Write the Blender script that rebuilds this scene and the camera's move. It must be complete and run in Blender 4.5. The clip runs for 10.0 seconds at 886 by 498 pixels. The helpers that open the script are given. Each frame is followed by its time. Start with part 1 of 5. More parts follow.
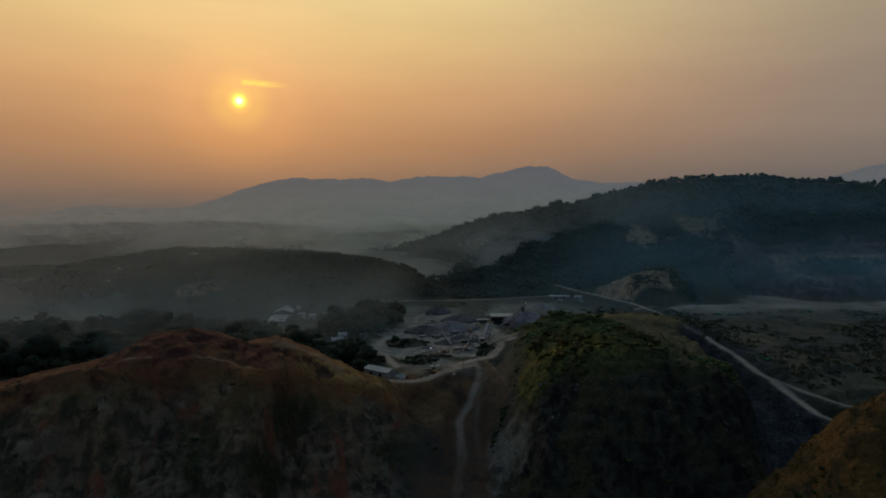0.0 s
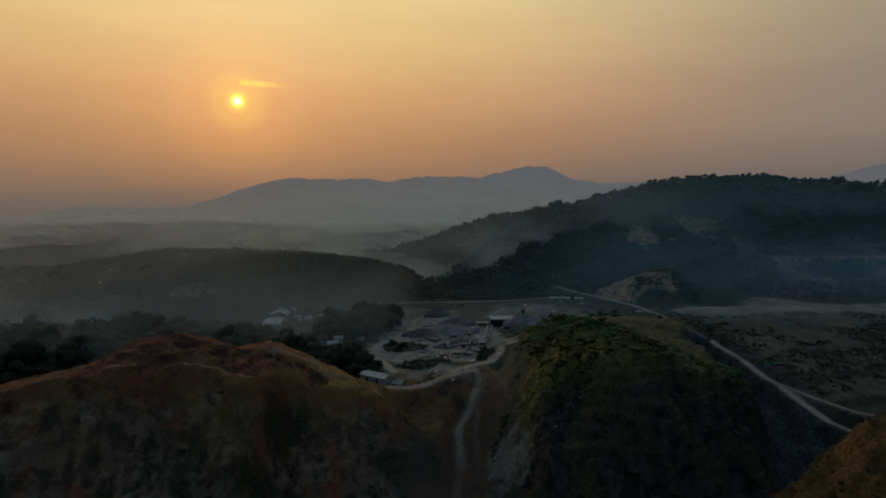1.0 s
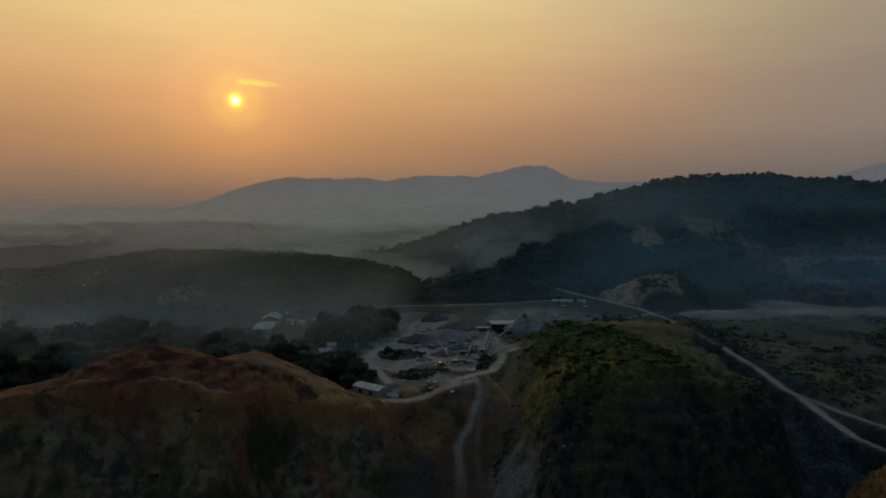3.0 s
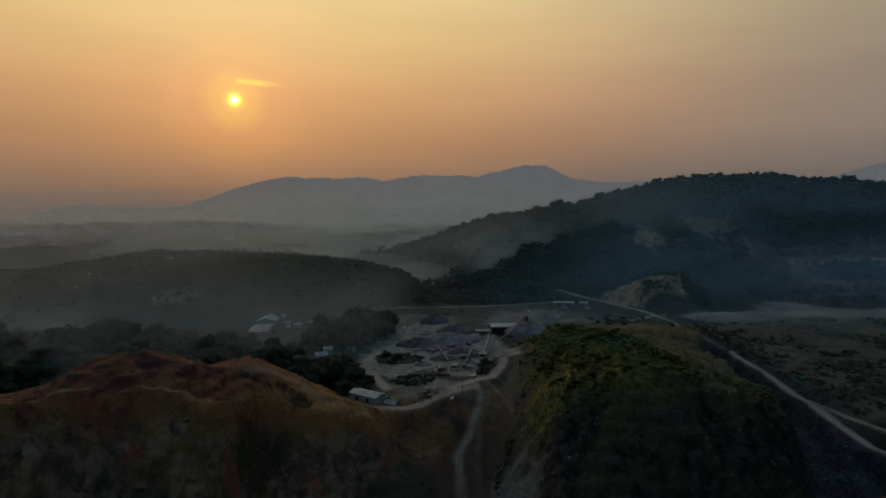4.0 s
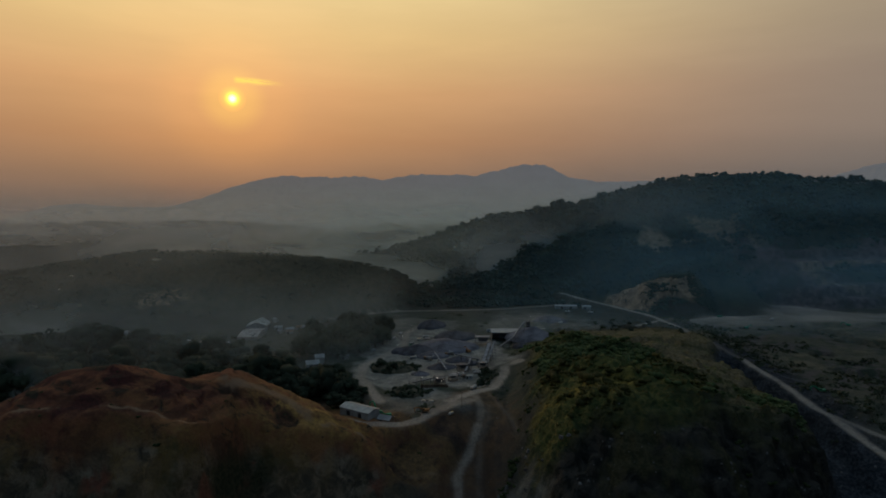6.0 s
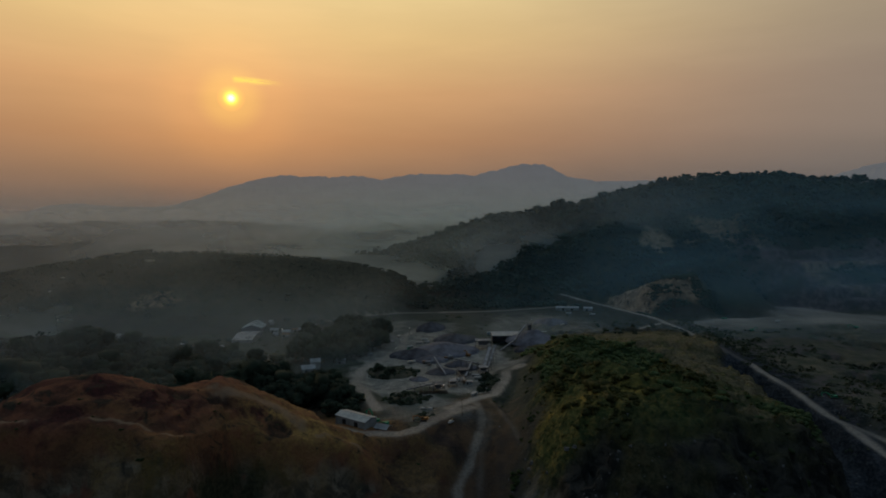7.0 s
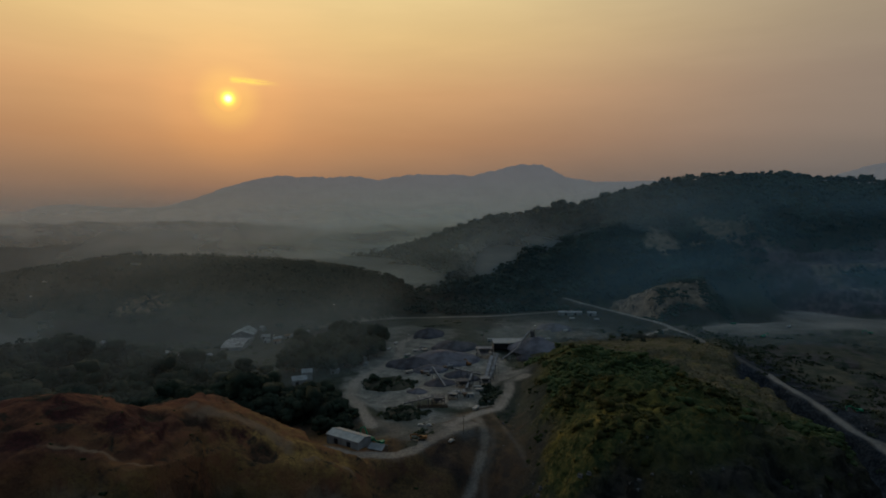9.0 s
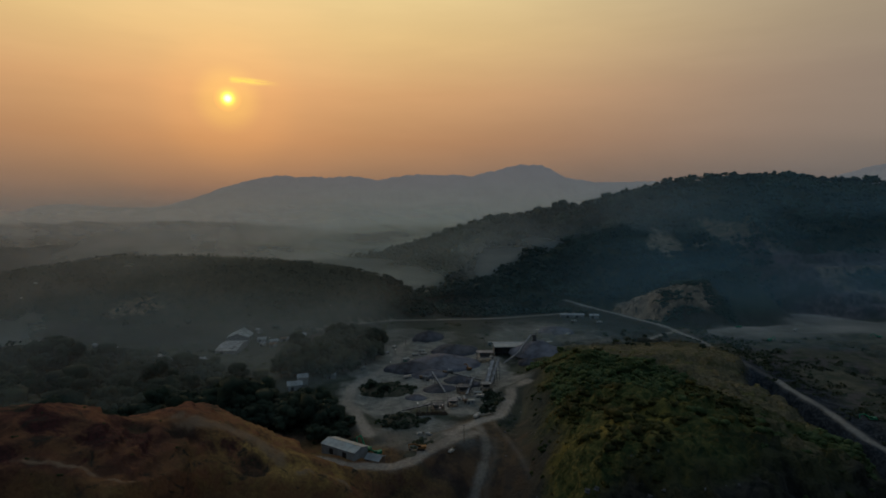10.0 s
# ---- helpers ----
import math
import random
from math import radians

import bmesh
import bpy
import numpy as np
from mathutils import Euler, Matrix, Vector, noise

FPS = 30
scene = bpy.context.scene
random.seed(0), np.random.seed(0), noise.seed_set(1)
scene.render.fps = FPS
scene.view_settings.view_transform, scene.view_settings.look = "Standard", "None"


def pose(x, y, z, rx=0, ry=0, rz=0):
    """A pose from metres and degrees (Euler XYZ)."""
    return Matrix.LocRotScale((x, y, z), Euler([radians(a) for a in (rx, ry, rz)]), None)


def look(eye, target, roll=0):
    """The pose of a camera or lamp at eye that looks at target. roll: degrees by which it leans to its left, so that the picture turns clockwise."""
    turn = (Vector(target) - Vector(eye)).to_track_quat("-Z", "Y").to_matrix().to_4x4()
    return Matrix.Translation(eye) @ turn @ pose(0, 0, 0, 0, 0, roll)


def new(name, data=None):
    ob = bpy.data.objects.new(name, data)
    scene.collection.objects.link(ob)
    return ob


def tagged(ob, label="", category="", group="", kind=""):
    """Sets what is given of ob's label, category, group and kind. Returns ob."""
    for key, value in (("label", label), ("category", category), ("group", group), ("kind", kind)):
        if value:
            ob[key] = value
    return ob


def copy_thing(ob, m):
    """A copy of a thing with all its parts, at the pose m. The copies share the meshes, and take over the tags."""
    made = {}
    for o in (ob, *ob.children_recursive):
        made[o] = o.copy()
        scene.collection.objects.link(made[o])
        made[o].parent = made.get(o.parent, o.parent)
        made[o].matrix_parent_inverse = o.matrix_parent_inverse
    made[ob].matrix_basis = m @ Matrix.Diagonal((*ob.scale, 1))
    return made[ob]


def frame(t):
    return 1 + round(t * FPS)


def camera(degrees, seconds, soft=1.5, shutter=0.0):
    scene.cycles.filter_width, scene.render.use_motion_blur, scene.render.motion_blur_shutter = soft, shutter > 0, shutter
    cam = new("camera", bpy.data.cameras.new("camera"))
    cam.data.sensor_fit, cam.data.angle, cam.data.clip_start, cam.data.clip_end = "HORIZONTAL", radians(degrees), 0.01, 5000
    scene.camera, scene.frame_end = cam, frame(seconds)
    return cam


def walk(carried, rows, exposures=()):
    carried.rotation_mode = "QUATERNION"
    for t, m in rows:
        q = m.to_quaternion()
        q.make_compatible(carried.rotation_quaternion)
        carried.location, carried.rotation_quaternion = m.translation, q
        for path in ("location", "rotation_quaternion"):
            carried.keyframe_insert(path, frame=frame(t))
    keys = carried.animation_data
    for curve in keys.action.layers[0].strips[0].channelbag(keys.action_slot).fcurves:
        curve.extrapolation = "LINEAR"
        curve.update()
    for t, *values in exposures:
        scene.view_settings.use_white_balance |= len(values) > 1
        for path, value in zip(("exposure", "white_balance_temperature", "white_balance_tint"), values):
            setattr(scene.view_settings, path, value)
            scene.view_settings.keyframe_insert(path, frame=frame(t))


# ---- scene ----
LENS = 75.1
cam = camera(LENS, 10.0, soft=1.8)
PATH = [
    (0, (0.716, 2.385, 124.133), (0.715, 4.38, 123.998), -0.2),
    (0.5, (0.76, 9.863, 124.181), (0.762, 11.859, 124.047), -0.2),
    (1, (0.749, 17.302, 124.25), (0.753, 19.297, 124.116), -0.2),
    (1.5, (0.686, 24.719, 124.353), (0.692, 26.714, 124.218), -0.2),
    (2, (0.606, 32.044, 124.492), (0.613, 34.039, 124.358), -0.2),
    (2.5, (0.546, 39.252, 124.663), (0.555, 41.248, 124.528), -0.2),
    (4, (0.536, 60.712, 125.589), (0.549, 62.707, 125.452), -0.2),
    (4.5, (0.572, 67.972, 125.778), (0.587, 69.967, 125.641), -0.2),
    (5, (0.598, 75.254, 125.95), (0.614, 77.249, 125.811), -0.2),
    (5.5, (0.578, 82.515, 126.131), (0.596, 84.51, 125.992), -0.1),
    (7, (0.209, 104.102, 127.108), (0.233, 106.097, 126.967), -0.1),
    (7.5, (-0.022, 111.213, 127.292), (0.004, 113.207, 127.151), -0.0),
    (8, (-0.395, 118.157, 127.456), (-0.367, 120.152, 127.316), -0.1),
    (8.5, (-0.711, 125.001, 127.61), (-0.681, 126.996, 127.47), -0.0),
    (9, (-0.931, 131.829, 127.744), (-0.898, 133.824, 127.605), -0.1),
    (9.5, (-1.048, 138.618, 127.839), (-1.014, 140.613, 127.701), -0.1),
    (10, (-1.084, 145.378, 127.89), (-1.049, 147.373, 127.752), -0.0),
]
walk(cam, [(t, look(eye, target, roll)) for t, eye, target, roll in PATH])

# ---------------------------------------------------------------- light
SUN_AZ = math.atan2(-34815, 100000)      # from +y towards +x
SUN_EL = radians(10.04)
SUN_DIR = Vector((math.sin(SUN_AZ) * math.cos(SUN_EL), math.cos(SUN_AZ) * math.cos(SUN_EL), math.sin(SUN_EL)))


def lin(r, g, b):
    """Linear colour from 0-255 display values."""
    return tuple((c / 255 / 12.92 if c <= 10 else ((c / 255 + 0.055) / 1.055) ** 2.4) for c in (r, g, b)) + (1.0,)


class Nodes:
    """Small helper that adds nodes and links to one tree."""

    def __init__(self, tree):
        self.tree = tree
        tree.nodes.clear()

    def add(self, kind):
        return self.tree.nodes.new(kind)

    def link(self, a, b):
        self.tree.links.new(a, b)

    def put(self, socket, v):
        if isinstance(v, bpy.types.NodeSocket):
            self.link(v, socket)
        else:
            socket.default_value = v

    def math(self, op, a, b=0.0, c=0.0, clamp=False):
        n = self.add("ShaderNodeMath")
        n.operation, n.use_clamp = op, clamp
        for s, v in zip(n.inputs, (a, b, c)):
            self.put(s, v)
        return n.outputs[0]

    def vec(self, op, a, b=(0, 0, 0)):
        n = self.add("ShaderNodeVectorMath")
        n.operation = op
        self.put(n.inputs[0], a)
        self.put(n.inputs[1], b)
        return n.outputs["Value"] if op in ("DOT_PRODUCT", "LENGTH") else n.outputs[0]

    def ramp(self, fac, stops, mode="LINEAR"):
        n = self.add("ShaderNodeValToRGB")
        n.color_ramp.interpolation = mode
        e = n.color_ramp.elements
        while len(e) < len(stops):
            e.new(0.5)
        for el, (p, c) in zip(e, stops):
            el.position = p
            el.color = c if len(c) == 4 else (*c, 1)
        self.put(n.inputs[0], fac)
        return n.outputs[0]

    def span(self, v, a, b, lo=0.0, hi=1.0):
        n = self.add("ShaderNodeMapRange")
        n.clamp, n.interpolation_type = True, "SMOOTHSTEP"
        for s, x in zip(n.inputs, (v, a, b, lo, hi)):
            self.put(s, x)
        return n.outputs[0]

    def mix(self, fac, a, b, blend="MIX"):
        n = self.add("ShaderNodeMix")
        n.data_type, n.blend_type = "RGBA", blend
        self.put(n.inputs["Factor"], fac)
        self.put(n.inputs[6], a)
        self.put(n.inputs[7], b)
        return n.outputs[2]

    def noise(self, vector, scale, detail=4.0, rough=0.55, distort=0.0):
        n = self.add("ShaderNodeTexNoise")
        self.put(n.inputs["Vector"], vector)
        n.inputs["Scale"].default_value = scale
        n.inputs["Detail"].default_value = detail
        n.inputs["Roughness"].default_value = rough
        n.inputs["Distortion"].default_value = distort
        return n.outputs["Fac"]


world = bpy.data.worlds.new("hazy_sunset")
scene.world = world
world.use_nodes = True
w = Nodes(world.node_tree)
d = w.vec("NORMALIZE", w.add("ShaderNodeTexCoord").outputs["Generated"])
xyz = w.add("ShaderNodeSeparateXYZ")
w.link(d, xyz.inputs[0])
el = w.math("MULTIPLY", w.math("ARCSINE", xyz.outputs[2]), 180 / math.pi)          # degrees above the horizon
away = w.math("MULTIPLY", w.math("ARCCOSINE", w.vec("DOT_PRODUCT", d, tuple(SUN_DIR))), 180 / math.pi)   # degrees from the sun
# azimuth from the sun, degrees
az = w.math("SUBTRACT", w.math("MULTIPLY", w.math("ARCTAN2", xyz.outputs[0], xyz.outputs[1]), 180 / math.pi), math.degrees(SUN_AZ))
azd = w.math("ABSOLUTE", az)
e01 = w.math("DIVIDE", w.math("ADD", el, 10.0), 100.0, clamp=True)
P = lambda deg: (deg + 10) / 100
warm = w.ramp(e01, [(P(-10), lin(78, 76, 74)), (P(0), lin(112, 97, 88)), (P(3), lin(139, 111, 91)), (P(6.5), lin(174, 129, 94)),
                    (P(11), lin(206, 157, 110)), (P(16), lin(224, 188, 130)), (P(21), lin(232, 206, 148)), (P(32), lin(160, 158, 146)), (P(50), lin(112, 132, 148)), (P(90), lin(108, 130, 148))])
cool = w.ramp(e01, [(P(-10), lin(66, 68, 72)), (P(0), lin(98, 92, 95)), (P(3), lin(115, 106, 100)), (P(6.5), lin(134, 120, 109)),
                    (P(11), lin(145, 129, 115)), (P(16), lin(160, 144, 123)), (P(21), lin(170, 157, 134)), (P(32), lin(140, 144, 140)), (P(50), lin(108, 128, 145)), (P(90), lin(108, 130, 148))])
east = w.ramp(e01, [(P(-10), lin(46, 54, 62)), (P(0), lin(68, 82, 94)), (P(20), lin(80, 93, 105)), (P(50), lin(97, 115, 131)), (P(90), lin(108, 130, 148))])
sky = w.mix(w.span(azd, 12.0, 62.0), warm, cool)
sky = w.mix(w.span(azd, 60.0, 110.0), sky, east)
# brighter sky round the sun
glow = w.ramp(w.math("DIVIDE", away, 14.0, clamp=True), [(0.0, (0.48, 0.32, 0.0)), (0.09, (0.24, 0.125, 0.0)), (0.25, (0.105, 0.030, 0.0)), (0.55, (0.028, 0.004, 0.0)), (1.0, (0, 0, 0))], "EASE")
sky = w.mix(1.0, sky, glow, "ADD")
disc = w.ramp(w.math("DIVIDE", away, 1.25, clamp=True), [(0.0, (2.4, 2.2, 1.5)), (0.20, (1.9, 1.5, 0.5)), (0.36, (0.7, 0.42, 0.0)), (0.6, (0.2, 0.07, 0.0)), (1.0, (0, 0, 0))])
sky = w.mix(1.0, sky, disc, "ADD")
# thin wisp of lit cloud above the sun
wx = w.math("SUBTRACT", az, 2.0)
wy = w.math("SUBTRACT", w.math("SUBTRACT", el, 11.66), w.math("MULTIPLY", wx, -0.03))
st = w.add("ShaderNodeCombineXYZ")
w.link(w.math("MULTIPLY", wx, 0.55), st.inputs[0])
w.link(w.math("MULTIPLY", wy, 6.5), st.inputs[1])
streak = w.noise(st.outputs[0], 1.0, 5.0, 0.6, 0.4)
band = w.math("MULTIPLY", w.span(w.math("ABSOLUTE", wy), 0.0, 0.42, 1, 0), w.math("MULTIPLY", w.span(wx, -2.0, -1.5), w.span(wx, -0.3, 2.9, 1, 0)))
wisp = w.math("MULTIPLY", band, w.span(streak, 0.34, 0.50))
sky = w.mix(wisp, sky, (1.0, 0.70, 0.14, 1))
# faint uneven haze bands
hz = w.add("ShaderNodeCombineXYZ")
w.link(w.math("MULTIPLY", az, 0.04), hz.inputs[0])
w.link(w.math("MULTIPLY", el, 0.22), hz.inputs[1])
uneven = w.span(w.noise(hz.outputs[0], 1.0, 5.0, 0.6), 0.25, 0.75, 0.955, 1.045)
sky = w.mix(1.0, sky, uneven, "MULTIPLY")
nishita = w.add("ShaderNodeTexSky")
nishita.sky_type, nishita.sun_disc, nishita.sun_elevation, nishita.sun_rotation = "NISHITA", False, SUN_EL, SUN_AZ
nishita.dust_density, nishita.air_density, nishita.altitude = 6.0, 2.0, 200.0
bg_haze, bg_sky, add = w.add("ShaderNodeBackground"), w.add("ShaderNodeBackground"), w.add("ShaderNodeAddShader")
w.link(sky, bg_haze.inputs[0])
bg_haze.inputs[1].default_value = 1.0
w.link(nishita.outputs[0], bg_sky.inputs[0])
bg_sky.inputs[1].default_value = 0.002
w.link(bg_haze.outputs[0], add.inputs[0])
w.link(bg_sky.outputs[0], add.inputs[1])
w.link(add.outputs[0], w.add("ShaderNodeOutputWorld").inputs[0])

sun = new("sun", bpy.data.lights.new("sun", "SUN"))
sun.data.energy, sun.data.angle, sun.data.color = 0.28, radians(3.0), (1.0, 0.66, 0.36)
sun.matrix_world = look((0, 0, 600), Vector((0, 0, 600)) - SUN_DIR)

# ---------------------------------------------------------------- shape of the land
def hashed(ix, iy, seed):
    h = (ix.astype(np.int64) * 374761393 + iy.astype(np.int64) * 668265263 + seed * 1442695041) & 0x7FFFFFFF
    h = ((h ^ (h >> 13)) * 1274126177) & 0x7FFFFFFF
    return ((h ^ (h >> 16)) & 0xFFFFFF) / float(0xFFFFFF)


def vnoise(x, y, seed=0):
    ix, iy = np.floor(x), np.floor(y)
    fx, fy = x - ix, y - iy
    fx, fy = fx * fx * (3 - 2 * fx), fy * fy * (3 - 2 * fy)
    a, b = hashed(ix, iy, seed), hashed(ix + 1, iy, seed)
    c, e = hashed(ix, iy + 1, seed), hashed(ix + 1, iy + 1, seed)
    return (a * (1 - fx) + b * fx) * (1 - fy) + (c * (1 - fx) + e * fx) * fy - 0.5


def fbm(x, y, size, octaves=5, gain=0.5, seed=0):
    out, amp = 0.0, 1.0
    for k in range(octaves):
        out = out + amp * vnoise(x / size + 17.3 * k, y / size - 9.1 * k, seed + k)
        size, amp = size * 0.48, amp * gain
    return out


def ridged(x, y, size, octaves=4, seed=0):
    out, amp = 0.0, 1.0
    for k in range(octaves):
        out = out + amp * (0.5 - np.abs(2 * vnoise(x / size + 3.7 * k, y / size + 5.9 * k, seed + k)))
        size, amp = size * 0.5, amp * 0.5
    return out


def step(v, a, b):
    t = np.clip((v - a) / (b - a), 0, 1)
    return t * t * (3 - 2 * t)


def curve(v, knots, soft):
    """A smoothed line through (position, height) knots."""
    ks, hs = zip(*knots)
    return sum(wt * np.interp(v + o * soft, ks, hs) for o, wt in ((-1, 0.15), (-0.5, 0.22), (0, 0.26), (0.5, 0.22), (1, 0.15)))


def along(x, y, line):
    """Distance to a polyline of (x, y, z) and the line's height at the nearest point."""
    best, high = np.full(np.shape(x), 1e9), np.zeros(np.shape(x))
    for (x0, y0, z0), (x1, y1, z1) in zip(line, line[1:]):
        dx, dy = x1 - x0, y1 - y0
        t = np.clip(((x - x0) * dx + (y - y0) * dy) / (dx * dx + dy * dy), 0, 1)
        dist = np.hypot(x - x0 - t * dx, y - y0 - t * dy)
        near = dist < best
        best, high = np.where(near, dist, best), np.where(near, z0 + t * (z1 - z0), high)
    return best, high


def ridge(x, y, line, slope, cap=40.0, foot=0.0):
    """A hill with a rounded crest along a line, falling at a slope."""
    dist, high = along(x, y, line)
    return high - slope * (np.sqrt(dist * dist + cap * cap) - cap) - foot * np.maximum(dist - 215, 0) ** 2


def smax(a, b, k=12.0):
    h = np.clip(0.5 + 0.5 * (a - b) / k, 0, 1)
    return b + (a - b) * h + k * h * (1 - h)


# hills, as crest lines
RIDGE_BACK = [(-260, 1680, -15), (-168, 1625, 17), (-94, 1595, 26), (-8, 1545, 47), (77, 1475, 82), (131, 1435, 97), (199, 1385, 112), (256, 1315, 127), (303, 1275, 129), (340, 1235, 150), (378, 1218, 157),
              (500, 1260, 178), (600, 1290, 190), (660, 1300, 195), (760, 1285, 187), (900, 1230, 172), (1200, 1150, 190), (1700, 1000, 240)]
RIDGE_FRONT = [(-60, 1035, -9), (10, 1045, 2), (88, 1050, 14), (160, 1055, 26), (222, 1068, 54), (330, 1130, 98)]
KNOLL = [(238, 908, -4), (264, 888, 11), (288, 874, 26), (303, 867, 34), (317, 864, 37), (336, 864, 37), (348, 885, 39), (368, 930, 46), (400, 985, 66), (430, 1080, 110)]
RED_CREST = [(-330, 384, 1), (-270, 387, 15.5), (-225, 387, 27), (-200, 387, 40), (-184, 388, 42.5), (-168, 390, 43), (-150, 395, 39), (-136, 407, 31.5), (-122, 422, 31.5), (-106, 423, 23), (-88, 424, 14.5), (-66, 427, 4.5), (-48, 435, -4)]
HILL_WEST = [(-1300, 1050, 10), (-900, 985, 26), (-640, 965, 32), (-540, 960, 48), (-450, 960, 61), (-333, 960, 63), (-225, 955, 57), (-175, 953, 53), (-128, 952, 47), (-84, 950, 37), (-57, 949, 26), (-36, 948, 13), (-18, 946, -5), (-8, 945, -18)]
FAR_LOW = [[(-1900, 1700, 45), (-1300, 1750, 40), (-900, 1700, 55), (-600, 1750, 20)], [(-700, 1900, 20), (-450, 1850, 42), (-150, 1950, 50), (100, 2000, 30)],
           [(-2600, 2500, 60), (-1500, 2450, 70), (-1000, 2500, 85), (-500, 2600, 40)], [(-600, 2300, 40), (-200, 2350, 66), (300, 2300, 70)]]
MOUNTAIN = [(-3900, 3900, 130), (-3150, 4000, 122), (-2550, 4050, 188), (-2300, 4050, 150), (-2000, 4050, 136), (-1790, 4050, 150), (-1600, 4050, 205), (-1450, 4050, 255), (-1250, 4050, 318), (-1050, 4050, 352),
            (-720, 4050, 336), (-520, 4050, 348), (-380, 4050, 320), (-180, 4050, 358), (260, 4050, 352), (430, 4050, 390), (590, 4050, 430), (740, 4050, 424), (900, 4050, 340), (1100, 4050, 308),
            (1500, 4050, 316), (2100, 3900, 286), (2300, 3800, 286), (2440, 3700, 315), (2580, 3600, 370), (2715, 3460, 407), (3100, 3300, 480)]

# tracks, as centre lines
TRACK_PIT = [(6, 340, -63), (10, 370, -58), (14, 398, -47), (13, 426, -35), (20, 440, -28), (27, 461, -17), (30, 478, -12), (29, 503, -10)]
TRACK_PIT_B = [(26, 380, -54), (25, 420, -38), (28, 449, -22), (34, 465, -14), (36, 486, -11)]
TRACK_PLANT = [(8, 490, -9), (26, 509, -10), (43, 521, -10), (54, 554, -10), (59, 584, -10), (75, 599, -9)]
TRACK_SIDE = [(40, 508, -10), (41, 500, -10), (46, 476, -10), (50, 458, -12), (50, 440, -14)]
TRACK_LOOP = [(24, 490, -9), (10, 482, -9), (-3, 465, -9), (-12, 451, -9), (-21, 444, -9), (-48, 446, -9), (-62, 452, -8)]
TRACK_WEST = [(-40, 492, -10), (-48, 516, -11), (-64, 556, -12), (-65, 596, -13), (-52, 627, -13), (-36, 676, -14), (-36, 735, -15), (-24, 775, -15)]
ROAD_FAR = [(185, 940, 1), (204, 913, -2), (242, 878, -8), (273, 827, -11), (285, 759, -13), (276, 712, -9)]
ROAD_SIDE = [(279, 795, -12), (240, 765, -12), (220, 727, -13)]
ROAD_JOIN = [(276, 712, -9), (267, 660, -4), (267, 618, -4), (272, 588, -7)]
ROAD_HAUL = [(272, 588, -7), (276, 533, -14), (280, 484, -22), (281, 424, -29), (290, 410, -32), (312, 404, -34), (348, 400, -35)]
ROAD_HAUL_B = [(279, 496, -20), (291, 462, -23), (309, 434, -26), (350, 418, -29), (420, 412, -30)]
HOLLOWS = [(-117, 406, 8), (-85, 407, 7), (-134, 400, 6), (-105, 352, 7), (-178, 372, 9), (-152, 362, 6)]
TAN_CREST = [(-120, 415, 30), (-113, 418, 26), (-101, 424, 20), (-85, 422, 13), (-76, 419, 9)]
OCHRE_TIP = [(-82, 415, 9), (-68, 419, 5), (-56, 423, 2)]
ROAD_BENCH = [(545, 985, 26), (648, 1033, 40), (760, 1035, 45), (900, 1000, 46)]
FIELD_ROAD = [(-141, 831, -17), (-89, 856, -14), (-49, 876, -14), (16, 880, -14), (90, 884, -13), (185, 905, -10)]


